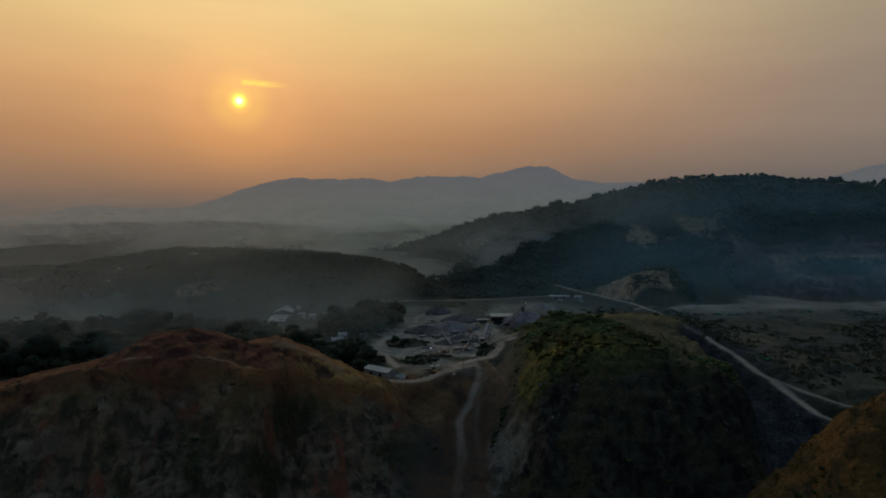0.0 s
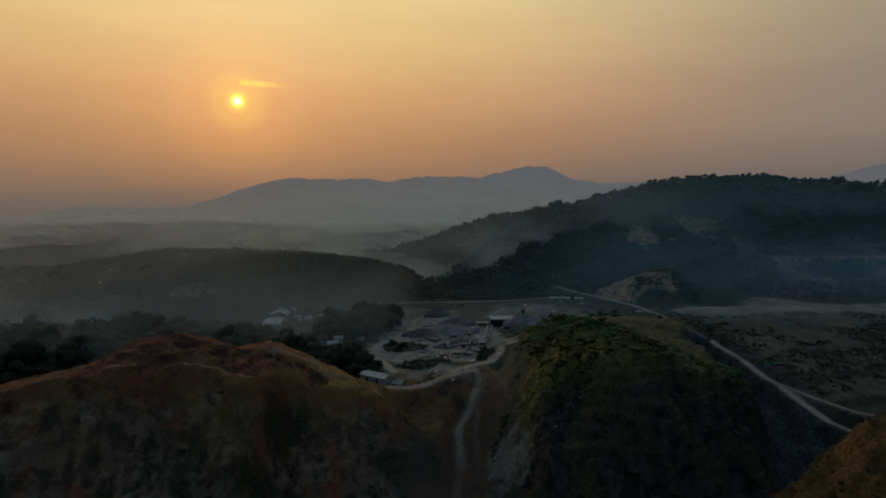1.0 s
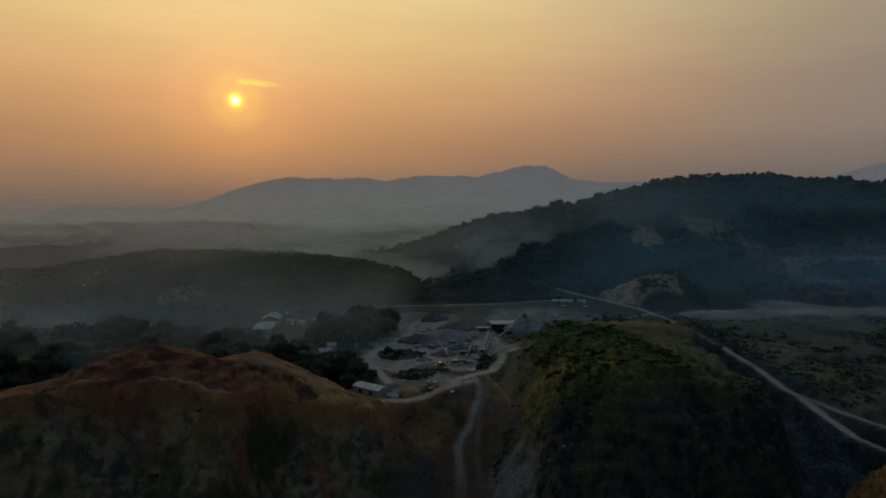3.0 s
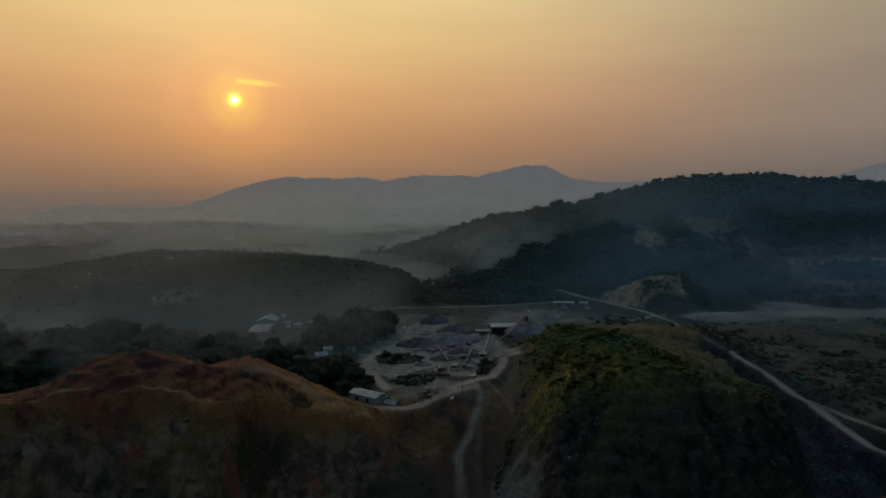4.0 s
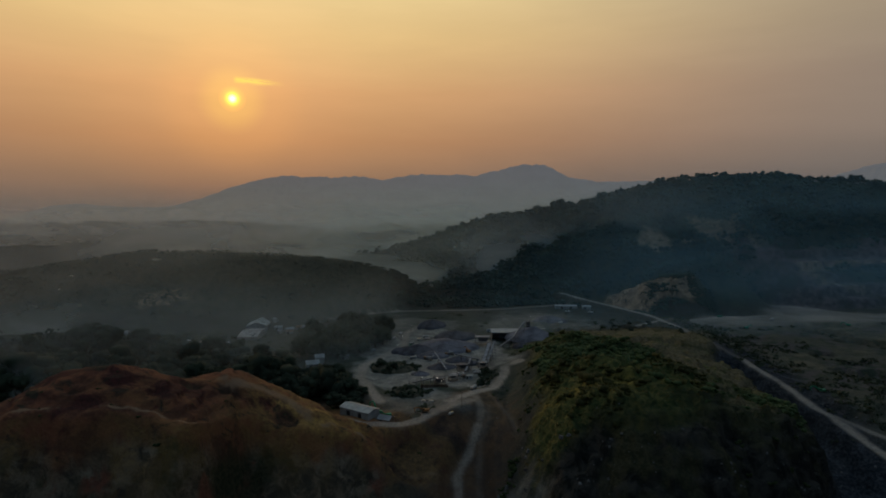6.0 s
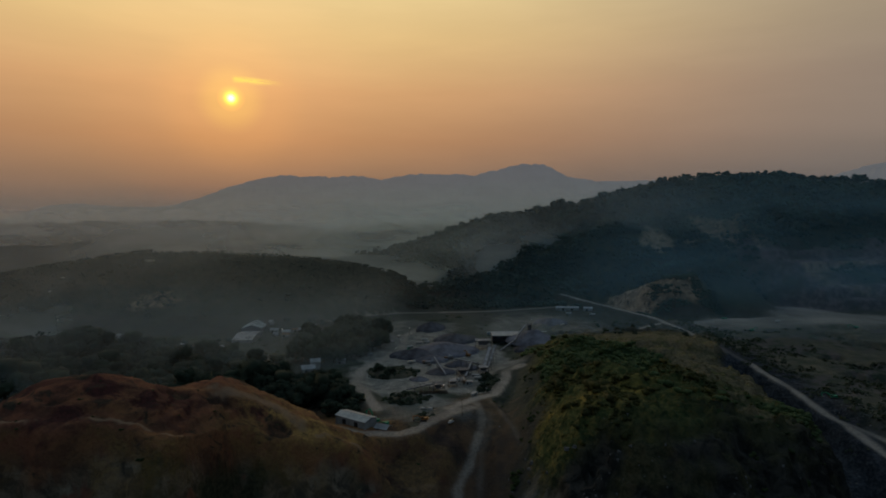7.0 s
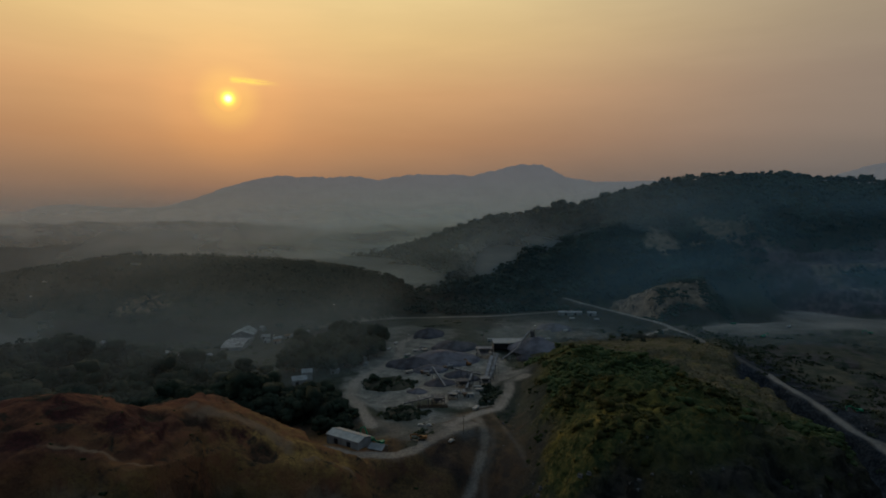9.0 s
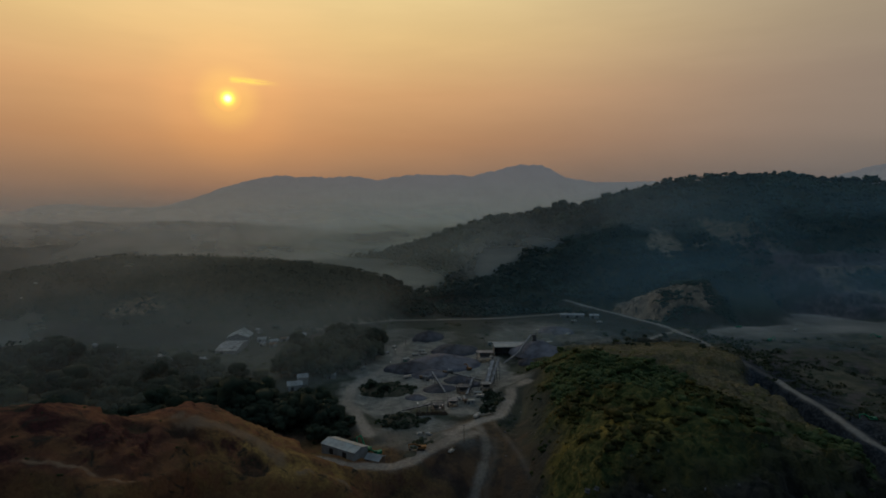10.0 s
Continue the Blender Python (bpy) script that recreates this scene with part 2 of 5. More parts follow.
def land(x, y):
    """Height of the ground, and what covers it."""
    x, y = np.asarray(x, float), np.asarray(y, float)
    big = fbm(x, y, 90, 4, 0.5, 3)
    wob = fbm(x, y, 34, 5, 0.55, 11)
    fine = fbm(x, y, 9, 4, 0.6, 23)
    gully = ridged(x, y * 0.35, 26, 4, 31)

    # valley floor, quarry pit in front, plain beyond
    front = 425 + 30 * step(x, 220, 330) + 25 * vnoise(x / 60, y / 400, 5)
    rise = step(y, front - 75, front + 50)
    z = -64 + (-14 + 64) * rise
    z = z - 26 * step(y, 1100, 1900) + 2.5 * wob * step(y, 500, 560) * step(np.abs(x), 90, 160)
    z = z + (3.0 + 5.0 * step(x, 285, 340) * step(y, 760, 720)) * big * rise + 2.0 * wob * step(x, 285, 330) * rise + 0.5 * fine
    z = z - 9 * step(x, -125, -190) * step(y, 560, 640) * step(y, 1100, 950)
    bench = 6 * np.floor(np.clip((z + 64) / 12, 0, 9))            # worked steps east of the haul road
    z = np.where(x > 300, z * 0.6 + (bench * 2 - 64) * 0.4, z)

    # red earth hill on the west side
    shelf = curve(x, [(-700, -12), (-420, -6), (-330, 6), (-290, 13), (-250, 21), (-225, 26), (-160, 28), (-110, 25), (-90, 16), (-70, 2), (-45, -8), (-10, -14)], 12)
    edge = 352 + 7 * vnoise(x / 45, y / 500, 8) + 5 * vnoise(x / 14, y / 200, 9) + 48 * step(x, -120, -96) + 12 * step(x, -90, -40) - 10 * step(x, -170, -320)
    up = step(y, edge + 8, edge + 40)
    bank = shelf - 0.15 * np.maximum(y - 352, 0) - 40 * step(y, 395, 440)
    top = smax(bank, ridge(x, y, RED_CREST, 0.42, 13), 4) - 1.0 * step(np.abs(y - edge - 10), 5, 1.5) + 2.0 * wob + 0.8 * big + 1.5 * fine - 1.4 * ridged(x, y, 26, 3, 133) * up
    top = top + 0.5 * (4.2 * np.round(top / 4.2 + 0.35 * wob) - top - 1.5 * wob) * step(y, edge + 6, edge + 16) * step(along(x, y, RED_CREST)[0], 5, 15)
    back = step(y, 520 + 14 * big, 470)
    face = np.clip((y - (edge - 74)) / 74, 0, 1) ** 1.7
    face = face + 0.20 * gully * np.sin(np.pi * np.clip((y - (edge - 74)) / 74, 0, 1))
    west = step(x, -4, -45)
    red = -64 + (top + 64) * np.clip(face, 0, 1.05)
    red = np.where(y > edge, top, red)
    red = z + (red - z) * back * west
    z = np.where(y > edge, np.maximum(z, red) * west + z * (1 - west), smax(z, red, 6))
    on_red = west * step(y, edge - 7 + 7 * wob - 5 * gully, edge - 1 + 7 * wob - 5 * gully) * step(y, 520, 470) * step(x, -350, -290)
    terr = 3.2 * np.abs(np.mod((y - edge) / 24 + 0.5 * big, 1.0) - 0.5)
    z = z - 0.5 * on_red * step(terr, 0.5, 0.0)
    ochre = 0.5 * step(x + 14 * wob, -124, -100) * step(y, 500, 470) * step(y, edge - 6, edge + 4) + 0.8 * step(along(x, y, OCHRE_TIP)[0] + 5 * wob + 2 * fine, 13, 6) + 0.35 * step(y, edge - 30 + 24 * big, edge - 4) * step(y, edge + 3, edge - 2) * step(wob + big, 0.0, 0.35)
    ochre = np.clip(ochre * west, 0, 1)
    on_face_w = west * step(y, edge + 2, edge - 6) * step(y, edge - 110, edge - 60)

    # green hill, a spur that ends in a cut face
    xc = 133 + (y - 430) * 0.13
    spine = curve(y, [(330, 6), (366, 19), (398, 27), (430, 28), (460, 26), (500, 25), (540, 23), (580, 16), (620, 8), (660, 1), (720, -6), (800, -12), (840, -14)], 12)
    u = x - xc
    left = step(u, -98 + 12 * big, -40)
    spine = spine - 0.29 * np.maximum(u - 8, 0) * step(y, 640, 560)
    trim = -8 * step(y, 430, 620)
    jag = 26 * vnoise(x / 200, y / 42, 15) + 12 * vnoise(x / 90, y / 15, 16)
    right = step(u, 106 - trim + jag, 84 - trim + jag)
    nose = 394 + 15 * vnoise(x / 26, y / 300, 18) + 0.0040 * (x - 112) ** 2
    cut = np.sin(0.5 * np.pi * np.clip((y - (nose - 92)) / 92, 0, 1)) + 0.16 * gully * np.sin(np.pi * np.clip((y - (nose - 92)) / 92, 0, 1))
    floor_here = np.where(u > 0, -36 + 28 * step(y, 490, 640), z)
    body = floor_here + (spine - floor_here) * left * right
    body = np.where(y > nose, body, -64 + (body + 64) * np.clip(cut, 0, 1.05))
    body = body + (4.6 * wob + 4.0 * big + 1.0 * fine - 5.0 * ridged(x + 0.5 * y, y, 30, 3, 141) - 2.4 * ridged(x, y, 9, 2, 145)) * left * right * step(y, 360, 395)
    clumps = 4.2 * (0.5 - np.abs(2 * vnoise(x / 9, y / 7, 201))) + 2.4 * (0.5 - np.abs(2 * vnoise(x / 4.6, y / 4.0, 203)))
    body = body + clumps * step(vnoise(x / 28, y / 28, 205), -0.4, 0.0) * step(left, 0.05, 0.4) * right * step(y, 345, 375) * step(y, 640, 560)
    body = body + 0.4 * (6.5 * np.round(body / 6.5 + 0.5 * wob) - body - 3.2 * wob) * left * right * step(u, -20, 20)
    hillside = step(u, -105, -90) * step(u, 138, 122) * step(y, 285, 300) * step(y, 840, 780)
    z = z + (np.where(u > 40, body, np.maximum(z, body)) - z) * hillside
    on_green = step(left + 0.5 * wob, 0.25, 0.65) * step(right, 0.3, 0.7) * step(y, nose - 28 - 34 * wob, nose - 6 - 22 * wob) * step(y, 720, 640) * (1 - 0.8 * step(u + 30 * wob, -12, 28) * step(y + 30 * wob, 425, 400))
    bare = np.maximum(step(u + 22 * wob + 0.30 * (y - 455), 12, 44) * step(y, 435, 475) * on_green, 0.9 * step(np.hypot((x - 177) / 17, (y - 424) / 26) + 0.7 * wob + 0.3 * fine, 1.0, 0.6) * left * right)
    gold = step(along(x, y, [(44, 440, 0), (60, 428, 0), (77, 415, 0), (99, 424, 0), (112, 433, 0), (126, 438, 0)])[0] + 16 * wob + 6 * fine, 15, 5) * on_green
    # second term puts the lower front's shade into darker matted green
    mat_green = np.maximum(step(np.hypot((x - 118) / 58, (y - 515) / 58) + 0.7 * wob, 1.05, 0.75), 0.5 * step(u, -30, 0) * step(y, 470, 440)) * on_green * (1 - gold)
    # dark face cover also spreads up over the shaded lower right front
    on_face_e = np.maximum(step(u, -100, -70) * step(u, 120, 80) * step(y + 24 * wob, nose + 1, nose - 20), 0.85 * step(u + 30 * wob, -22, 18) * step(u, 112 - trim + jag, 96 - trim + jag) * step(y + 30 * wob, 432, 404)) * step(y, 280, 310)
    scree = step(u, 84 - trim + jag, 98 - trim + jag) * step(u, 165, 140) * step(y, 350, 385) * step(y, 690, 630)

    # dry grass hill close by on the east
    dry_hill = ridge(x, y, [(218, 272, 40), (260, 266, 80), (330, 255, 116), (450, 215, 146)], 1.4, 8) + 9 * wob + 3 * big + 3.4 * fine - 3 * ridged(x, y, 22, 3, 181)
    on_dry = step(dry_hill, z, z + 3) * step(y, 330, 300) * step(x, 100, 120)
    z = smax(z, dry_hill, 4)

    rugged = np.maximum(on_face_w, on_face_e)
    z = z + (5.0 * fbm(x, y, 17, 4, 0.6, 171) - 3.4 * ridged(x, y, 12, 3, 173)) * rugged
    z = z + 0.45 * (7.0 * np.round(z / 7.0 + 0.9 * wob + 0.4 * big) - z - 6.3 * wob - 2.8 * big) * rugged      # broken ledges

    # wooded ridges and far hills
    rough = 10 * fbm(x, y, 150, 4, 0.5, 41) + 2 * wob
    a = ridge(x, y, RIDGE_BACK, 0.44, 60, 0.0013) + rough * 1.3 - 20 * ridged(x, y, 130, 3, 47) * step(y, 1230, 1120)
    b = ridge(x, y, RIDGE_FRONT, 0.60, 30) + rough * 0.5
    k = ridge(x, y, KNOLL, 1.6, 13) + 6 * wob + 2.5 * fine
    c = ridge(x, y, HILL_WEST, 0.62, 28) + rough * 0.4
    wood = smax(smax(a, b, 14), c, 10)
    step_z = np.round(a / 16) * 16
    a_terr = step(x, 420 + 30 * wob, 500 + 30 * wob) * step(a, 95 + 30 * big, 60 + 30 * big) * step(a, -20, -8)
    far = np.full(x.shape, -60.0)
    for line in FAR_LOW:
        far = smax(far, ridge(x, y, line, 0.22, 120) + 14 * big, 20)
    lift = np.maximum(smax(wood, k, 6), far)
    lift = lift * (1 - a_terr * 0.7) + np.maximum(step_z, -14) * a_terr * 0.7
    wedge = step(np.hypot((x - 650) / 84, (y - 938) / 17) + 0.6 * wob, 1.0, 0.75)
    on_wood = step(wood, -10, -2) * step(wood - z, -2, 5) * (1 - a_terr * (1 - wedge))
    on_knoll = step(k - np.maximum(wood, z), 0, 6)
    spur = step(k - np.maximum(wood, z), -2, 4) * step(y, 878, 900)
    field = 0.75 * step(np.hypot((x + 352) / 74, (y - 850) / 17) + 0.9 * wob, 1.0, 0.5)
    ledge = 0.7 * step(along(x, y, [(540, 934, 0), (580, 946, 0), (640, 962, 0), (720, 958, 0)])[0] + 6 * wob, 8, 3) + 0.45 * step(np.hypot((x - 600) / 60, (y - 911) / 9) + 0.8 * wob, 1.0, 0.5)
    scar = field + ledge + 0.75 * step(np.hypot((x - 360) / 44, (y - 1000) / 46) + 0.9 * wob, 1.0, 0.6) + 0.5 * step(np.hypot((x - 465) / 66, (y - 1030) / 60) + 0.9 * wob, 1.0, 0.5)
    on_knoll = np.clip(np.maximum(on_knoll * step(k + 8 * wob, 5 - 18 * step(x, 305, 270), 11 - 18 * step(x, 305, 270)) * step(y, 935, 915) * step(x, 362, 348), scar), 0, 1)
    far_haze = step(y, 1500, 2300)
    z = smax(z, lift, 6)

    # rim of hills all round behind
    r = np.hypot(x, y)
    z = np.where((y < 60) & (r > 300), z + 60 * step(r, 300, 900) + 40 * big * step(r, 300, 900), z)

    # tracks cut into the ground
    track = np.zeros(x.shape)
    for line, half, strength, z_soft in ((TRACK_PIT, 3.0, 0.46, 12), (TRACK_PIT_B, 1.6, 0.14, 8), (TRACK_SIDE, 1.0, 0.16, 4), (TRACK_PLANT, 4.0, 0.95, 9), (TRACK_LOOP, 4.5, 0.7, 9), (TRACK_WEST, 4.5, 0.8, 8), (ROAD_FAR, 4, 0.85, 12), (ROAD_SIDE, 3, 0.7, 8),
                                 (ROAD_JOIN, 2.4, 0.2, 10), (ROAD_HAUL, 3.1, 0.72, 9), (ROAD_HAUL_B, 2.6, 0.6, 8), (FIELD_ROAD, 4, 0.6, 8), (ROAD_BENCH, 3, 0.4, 8)):
        dist, high = along(x + 2.5 * wob, y + 2.5 * vnoise(x / 20, y / 20, 71), line)
        flat = step(dist, half + z_soft, half)
        z = z + (high - 0.25 * np.abs(np.sin(dist * 1.2)) - z) * flat
        worn = np.clip(0.25 + 0.75 * step(y, 385, 428), 0, 1) * np.clip(0.9 + 0.7 * wob + 0.4 * fine, 0.3, 1)
        track = np.maximum(track, strength * worn * step(dist, half + 1.4 + fine, half - 1.8 + 1.2 * fine))

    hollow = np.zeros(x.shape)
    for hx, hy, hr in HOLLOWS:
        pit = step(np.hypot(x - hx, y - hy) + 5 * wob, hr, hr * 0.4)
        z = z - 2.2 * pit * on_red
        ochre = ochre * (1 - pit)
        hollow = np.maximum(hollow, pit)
    loop_earth = step(np.hypot((x + 22) / 46, (y - 432) / 24) + 0.5 * wob, 1.05, 0.7) * (1 - on_face_w)
    ochre = np.maximum(ochre, 0.35 * loop_earth)
    on_red = np.maximum(on_red, 0.45 * loop_earth)

    # working yard of the stone plant, and the bare shelf under the wooded ridge
    yard = step(x + 12 * wob, 50 + 60 * step(y, 570, 640), 34 + 60 * step(y, 570, 640)) * step(np.hypot((x + 2) / 76, (y - 628) / 118) + 0.55 * wob, 1.06, 0.88) * np.clip(0.92 + 0.6 * wob, 0, 1)
    yard = np.maximum(yard, step(np.hypot((x - 125) / 80, (y - 775) / 90) + 0.5 * wob, 1.1, 0.75) * (0.34 + 0.6 * wob))
    yard = np.maximum(yard, 0.45 * step(np.hypot((x - 44) / 20, (y - 378) / 32) + 0.9 * wob + 0.6 * fine, 1.0, 0.5))
    yard = np.maximum(yard, step(np.hypot((x + 12) / 40, (y - 500) / 30) + 0.5 * wob, 1.1, 0.8) * 0.45)
    yard = np.maximum(yard, 0.42 * step(np.hypot((x + 22) / 62, (y - 775) / 62) + 0.8 * wob, 1.0, 0.6))
    back_e = 905 - 62 * step(x, 500, 565)
    shelf_e = step(y, 764 + 22 * wob, 792 + 22 * wob) * step(y, back_e + 8 + 14 * wob, back_e - 10 + 14 * wob) * step(x, 275 + 150 * step(y, 800, 850), 310 + 150 * step(y, 800, 850)) * step(x, 1100, 900)
    z = z + (-13 + 1.5 * wob - z) * step(y, 765, 785) * step(y, back_e + 40 + 24 * wob, back_e + 4 + 16 * wob) * step(x, 300 + 130 * step(y, 800, 850), 345 + 130 * step(y, 800, 850)) * step(x, 800, 650) * 0.95
    shelf_e = shelf_e * step(z, -8, -11)
    shelf_red = on_red * step(np.abs(y - edge - 5 - 3 * wob), 1.6, 0.5) * step(fine + wob, -0.2, 0.2)
    shelf_red = np.maximum(shelf_red, 0.8 * on_red * step(along(x, y, TAN_CREST)[0] + 3 * wob + 1.5 * fine, 5.5, 2.0))
    meadow = step(x, -110, -150) * step(y, 590, 630) * step(y, 950, 900) * np.clip(0.55 + 0.9 * vnoise(x / 70, y / 26, 151) + 0.8 * wob, 0, 1) * (1 - on_wood)
    meadow = np.maximum(meadow, step(np.hypot((x - 15) / 150, (y - 640) / 240) + 0.4 * wob, 1.05, 0.8) * np.clip(0.6 + 1.1 * wob, 0, 1) * (1 - on_green) * (1 - on_red) * step(y, 440, 480) * (1 - step(np.hypot((x - 36) / 14, (y - 545) / 34) + 0.6 * wob, 1.0, 0.7)))
    plain = step(x, 250, 285) * step(y, 430, 470) * step(y, 800, 770) * (1 - track)
    cover = dict(track=np.maximum(track, shelf_e * np.clip(0.56 + 0.5 * wob + 0.3 * big, 0, 1)), yard=yard * (1 - track * 0.5), red=np.maximum(on_red * (1 - 0.75 * step(np.hypot((x + 50) / 36, (y - 486) / 20) + 0.6 * wob, 1.0, 0.7)), np.maximum(0.5 * step(np.hypot((x - 2) / 30, (y - 456) / 18) + 0.8 * wob, 1.0, 0.6), 0.36 * step(along(x, y, TRACK_PIT)[0] + 14 * wob, 36, 16) * (1 - on_green) * (1 - on_face_e))), shelf=shelf_red, green=on_green, dry=on_dry, face=np.maximum(on_face_w, on_face_e), facew=on_face_w,
                 scree=scree, ochre=ochre, bare=bare, hollow=hollow * on_red, wood=on_wood, knoll=on_knoll, terrace=a_terr * (1 - wedge), far=far_haze, gold=gold, mat=mat_green, meadow=meadow, plain=plain, spur=spur, hillw=step(c - np.maximum(np.maximum(a, b), z - 8), 0, 6))
    return z, cover


def height(x, y):
    return land(np.array([x], float), np.array([y], float))[0][0]


# ---------------------------------------------------------------- materials
def material(name, colour, rough=0.9, scale=1.0, spread=0.3, bump=0.2, metal=0.0, second=None):
    """A worn plain material: two scales of variation, grain and relief."""
    mat = bpy.data.materials.new(name)
    mat.use_nodes = True
    n = Nodes(mat.node_tree)
    p = n.add("ShaderNodeTexCoord").outputs["Object"]
    bs = n.add("ShaderNodeBsdfPrincipled")
    big, small = n.noise(p, scale * 0.35, 3), n.noise(p, scale * 4.0, 5, 0.65)
    rnd = n.add("ShaderNodeObjectInfo").outputs["Random"]
    v = n.math("ADD", n.math("ADD", n.span(big, 0.3, 0.7, -spread, spread), n.span(small, 0.3, 0.7, -spread * 0.6, spread * 0.6)), n.math("MULTIPLY", n.math("SUBTRACT", rnd, 0.5), spread))
    hsv = n.add("ShaderNodeHueSaturation")
    n.put(hsv.inputs["Value"], n.math("ADD", v, 1.0))
    if second:
        n.put(hsv.inputs["Color"], n.mix(n.span(n.noise(p, scale * 0.9, 5, 0.6), 0.45, 0.62), (*colour, 1), (*second, 1)))
    else:
        hsv.inputs["Color"].default_value = (*colour, 1)
    n.link(hsv.outputs[0], bs.inputs["Base Color"])
    bs.inputs["Roughness"].default_value, bs.inputs["Metallic"].default_value = rough, metal
    bs.inputs["Specular IOR Level"].default_value = 0.25
    if bump:
        b = n.add("ShaderNodeBump")
        b.inputs["Strength"].default_value = bump
        n.link(small, b.inputs["Height"])
        n.link(b.outputs[0], bs.inputs["Normal"])
    n.link(bs.outputs[0], n.add("ShaderNodeOutputMaterial").inputs[0])
    return mat


def leaf_material(name, colour, second, through_light=0.35, rough=0.75, relief=1.0, blotch=0.035, dim=(0.5, 0.58, 0.62)):
    mat = bpy.data.materials.new(name)
    mat.use_nodes = True
    n = Nodes(mat.node_tree)
    geo = n.add("ShaderNodeNewGeometry")
    bs = n.add("ShaderNodeBsdfPrincipled")
    isl = geo.outputs["Random Per Island"]
    patch = n.noise(geo.outputs["Position"], blotch, 3)
    grain = n.span(n.noise(geo.outputs["Position"], 1.1, 3, 0.7), 0.3, 0.7)
    base = n.mix(n.math("ADD", n.math("MULTIPLY", isl, 0.45), n.math("MULTIPLY", grain, 0.55)), (*colour, 1), (*second, 1))
    base = n.mix(n.span(patch, 0.35, 0.65), base, n.mix(1.0, base, (*dim, 1), "MULTIPLY"))
    n.link(base, bs.inputs["Base Color"])
    bs.inputs["Roughness"].default_value = rough
    bs.inputs["Specular IOR Level"].default_value = 0.2
    bump = n.add("ShaderNodeBump")
    bump.inputs["Strength"].default_value, bump.inputs["Distance"].default_value = relief, 0.8
    n.link(n.noise(geo.outputs["Position"], 0.9, 3, 0.7), bump.inputs["Height"])
    n.link(bump.outputs[0], bs.inputs["Normal"])
    tl, mx = n.add("ShaderNodeBsdfTranslucent"), n.add("ShaderNodeMixShader")
    n.link(n.mix(1.0, base, (1.3, 1.4, 0.9, 1), "MULTIPLY"), tl.inputs[0])
    mx.inputs[0].default_value = through_light
    n.link(bs.outputs[0], mx.inputs[1])
    n.link(tl.outputs[0], mx.inputs[2])
    n.link(mx.outputs[0], n.add("ShaderNodeOutputMaterial").inputs[0])
    return mat


def land_material():
    """Bare earth, rock, scrub and tracks, each by its cover of the ground, some with shade and haze painted in."""
    mat = bpy.data.materials.new("land")
    mat.use_nodes = True
    n = Nodes(mat.node_tree)
    pos = n.add("ShaderNodeNewGeometry").outputs["Position"]
    bs = n.add("ShaderNodeBsdfPrincipled")

    def cover(name):
        s = n.add("ShaderNodeAttribute")
        s.attribute_name = name
        sp = n.add("ShaderNodeSeparateColor")
        n.link(s.outputs["Color"], sp.inputs[0])
        return (*sp.outputs[:3], s.outputs["Alpha"])

    track, yard, red, shelf = cover("cover_a")
    green, dry, face, scree = cover("cover_b")
    wood, knoll, terrace, far = cover("cover_c")
    facew, ochre, bare, hollow = cover("cover_d")
    gold, mat_green, meadow, plain = cover("cover_e")
    n1, n2, n3 = n.noise(pos, 0.02, 6, 0.6), n.noise(pos, 0.09, 6, 0.65), n.noise(pos, 0.5, 5, 0.65)
    stretch = n.vec("MULTIPLY", pos, (1.0, 1.0, 0.85))
    streaks = n.noise(stretch, 0.12, 7, 0.68, 0.5)

    def two(fac, a, b, lo=0.4, hi=0.6):
        return n.mix(n.span(fac, lo, hi), (*a, 1), (*b, 1))

    scrub = n.mix(n.span(n2, 0.38, 0.62), two(n3, (0.028, 0.034, 0.024), (0.050, 0.052, 0.040)), two(n3, (0.070, 0.068, 0.058), (0.046, 0.048, 0.042)))
    scrub = n.mix(n.span(n1, 0.5, 0.62), scrub, two(n2, (0.052, 0.054, 0.046), (0.040, 0.043, 0.038)))
    c = scrub
    rolling = n.mix(n.span(n1, 0.42, 0.58), two(n2, (0.044, 0.058, 0.042), (0.100, 0.090, 0.086)), two(n2, (0.120, 0.110, 0.080), (0.062, 0.072, 0.052)))
    c = n.mix(plain, c, rolling)
    c = n.mix(n.math("MULTIPLY", meadow, 0.9), c, two(n2, (0.082, 0.094, 0.070), (0.046, 0.060, 0.044)))
    c = n.mix(wood, c, two(n2, (0.030, 0.042, 0.030), (0.046, 0.056, 0.040)))
    # distance haze painted into the ground as a paler grey
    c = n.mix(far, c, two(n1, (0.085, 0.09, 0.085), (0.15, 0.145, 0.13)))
    c = n.mix(n.math("MULTIPLY", terrace, n.span(n1, 0.32, 0.52)), c, two(n2, (0.13, 0.105, 0.11), (0.060, 0.056, 0.060)))
    c = n.mix(n.math("MULTIPLY", knoll, n.span(streaks, 0.36, 0.50)), c, two(n2, (0.31, 0.235, 0.165), (0.17, 0.135, 0.10)))
    # east face: the backlit slope's shade painted in as near-black rock
    rock_e_shade = two(streaks, (0.009, 0.011, 0.011), (0.044, 0.043, 0.038))
    rock_w = n.mix(n.span(n1, 0.40, 0.58), two(streaks, (0.038, 0.034, 0.028), (0.150, 0.124, 0.092)), two(streaks, (0.062, 0.052, 0.038), (0.160, 0.118, 0.078)))
    rock_w = n.mix(n.span(n.noise(n.vec("MULTIPLY", pos, (1.0, 0.6, 0.35)), 0.05, 4, 0.55), 0.56, 0.63), rock_w, two(n2, (0.19, 0.075, 0.048), (0.12, 0.056, 0.040)))
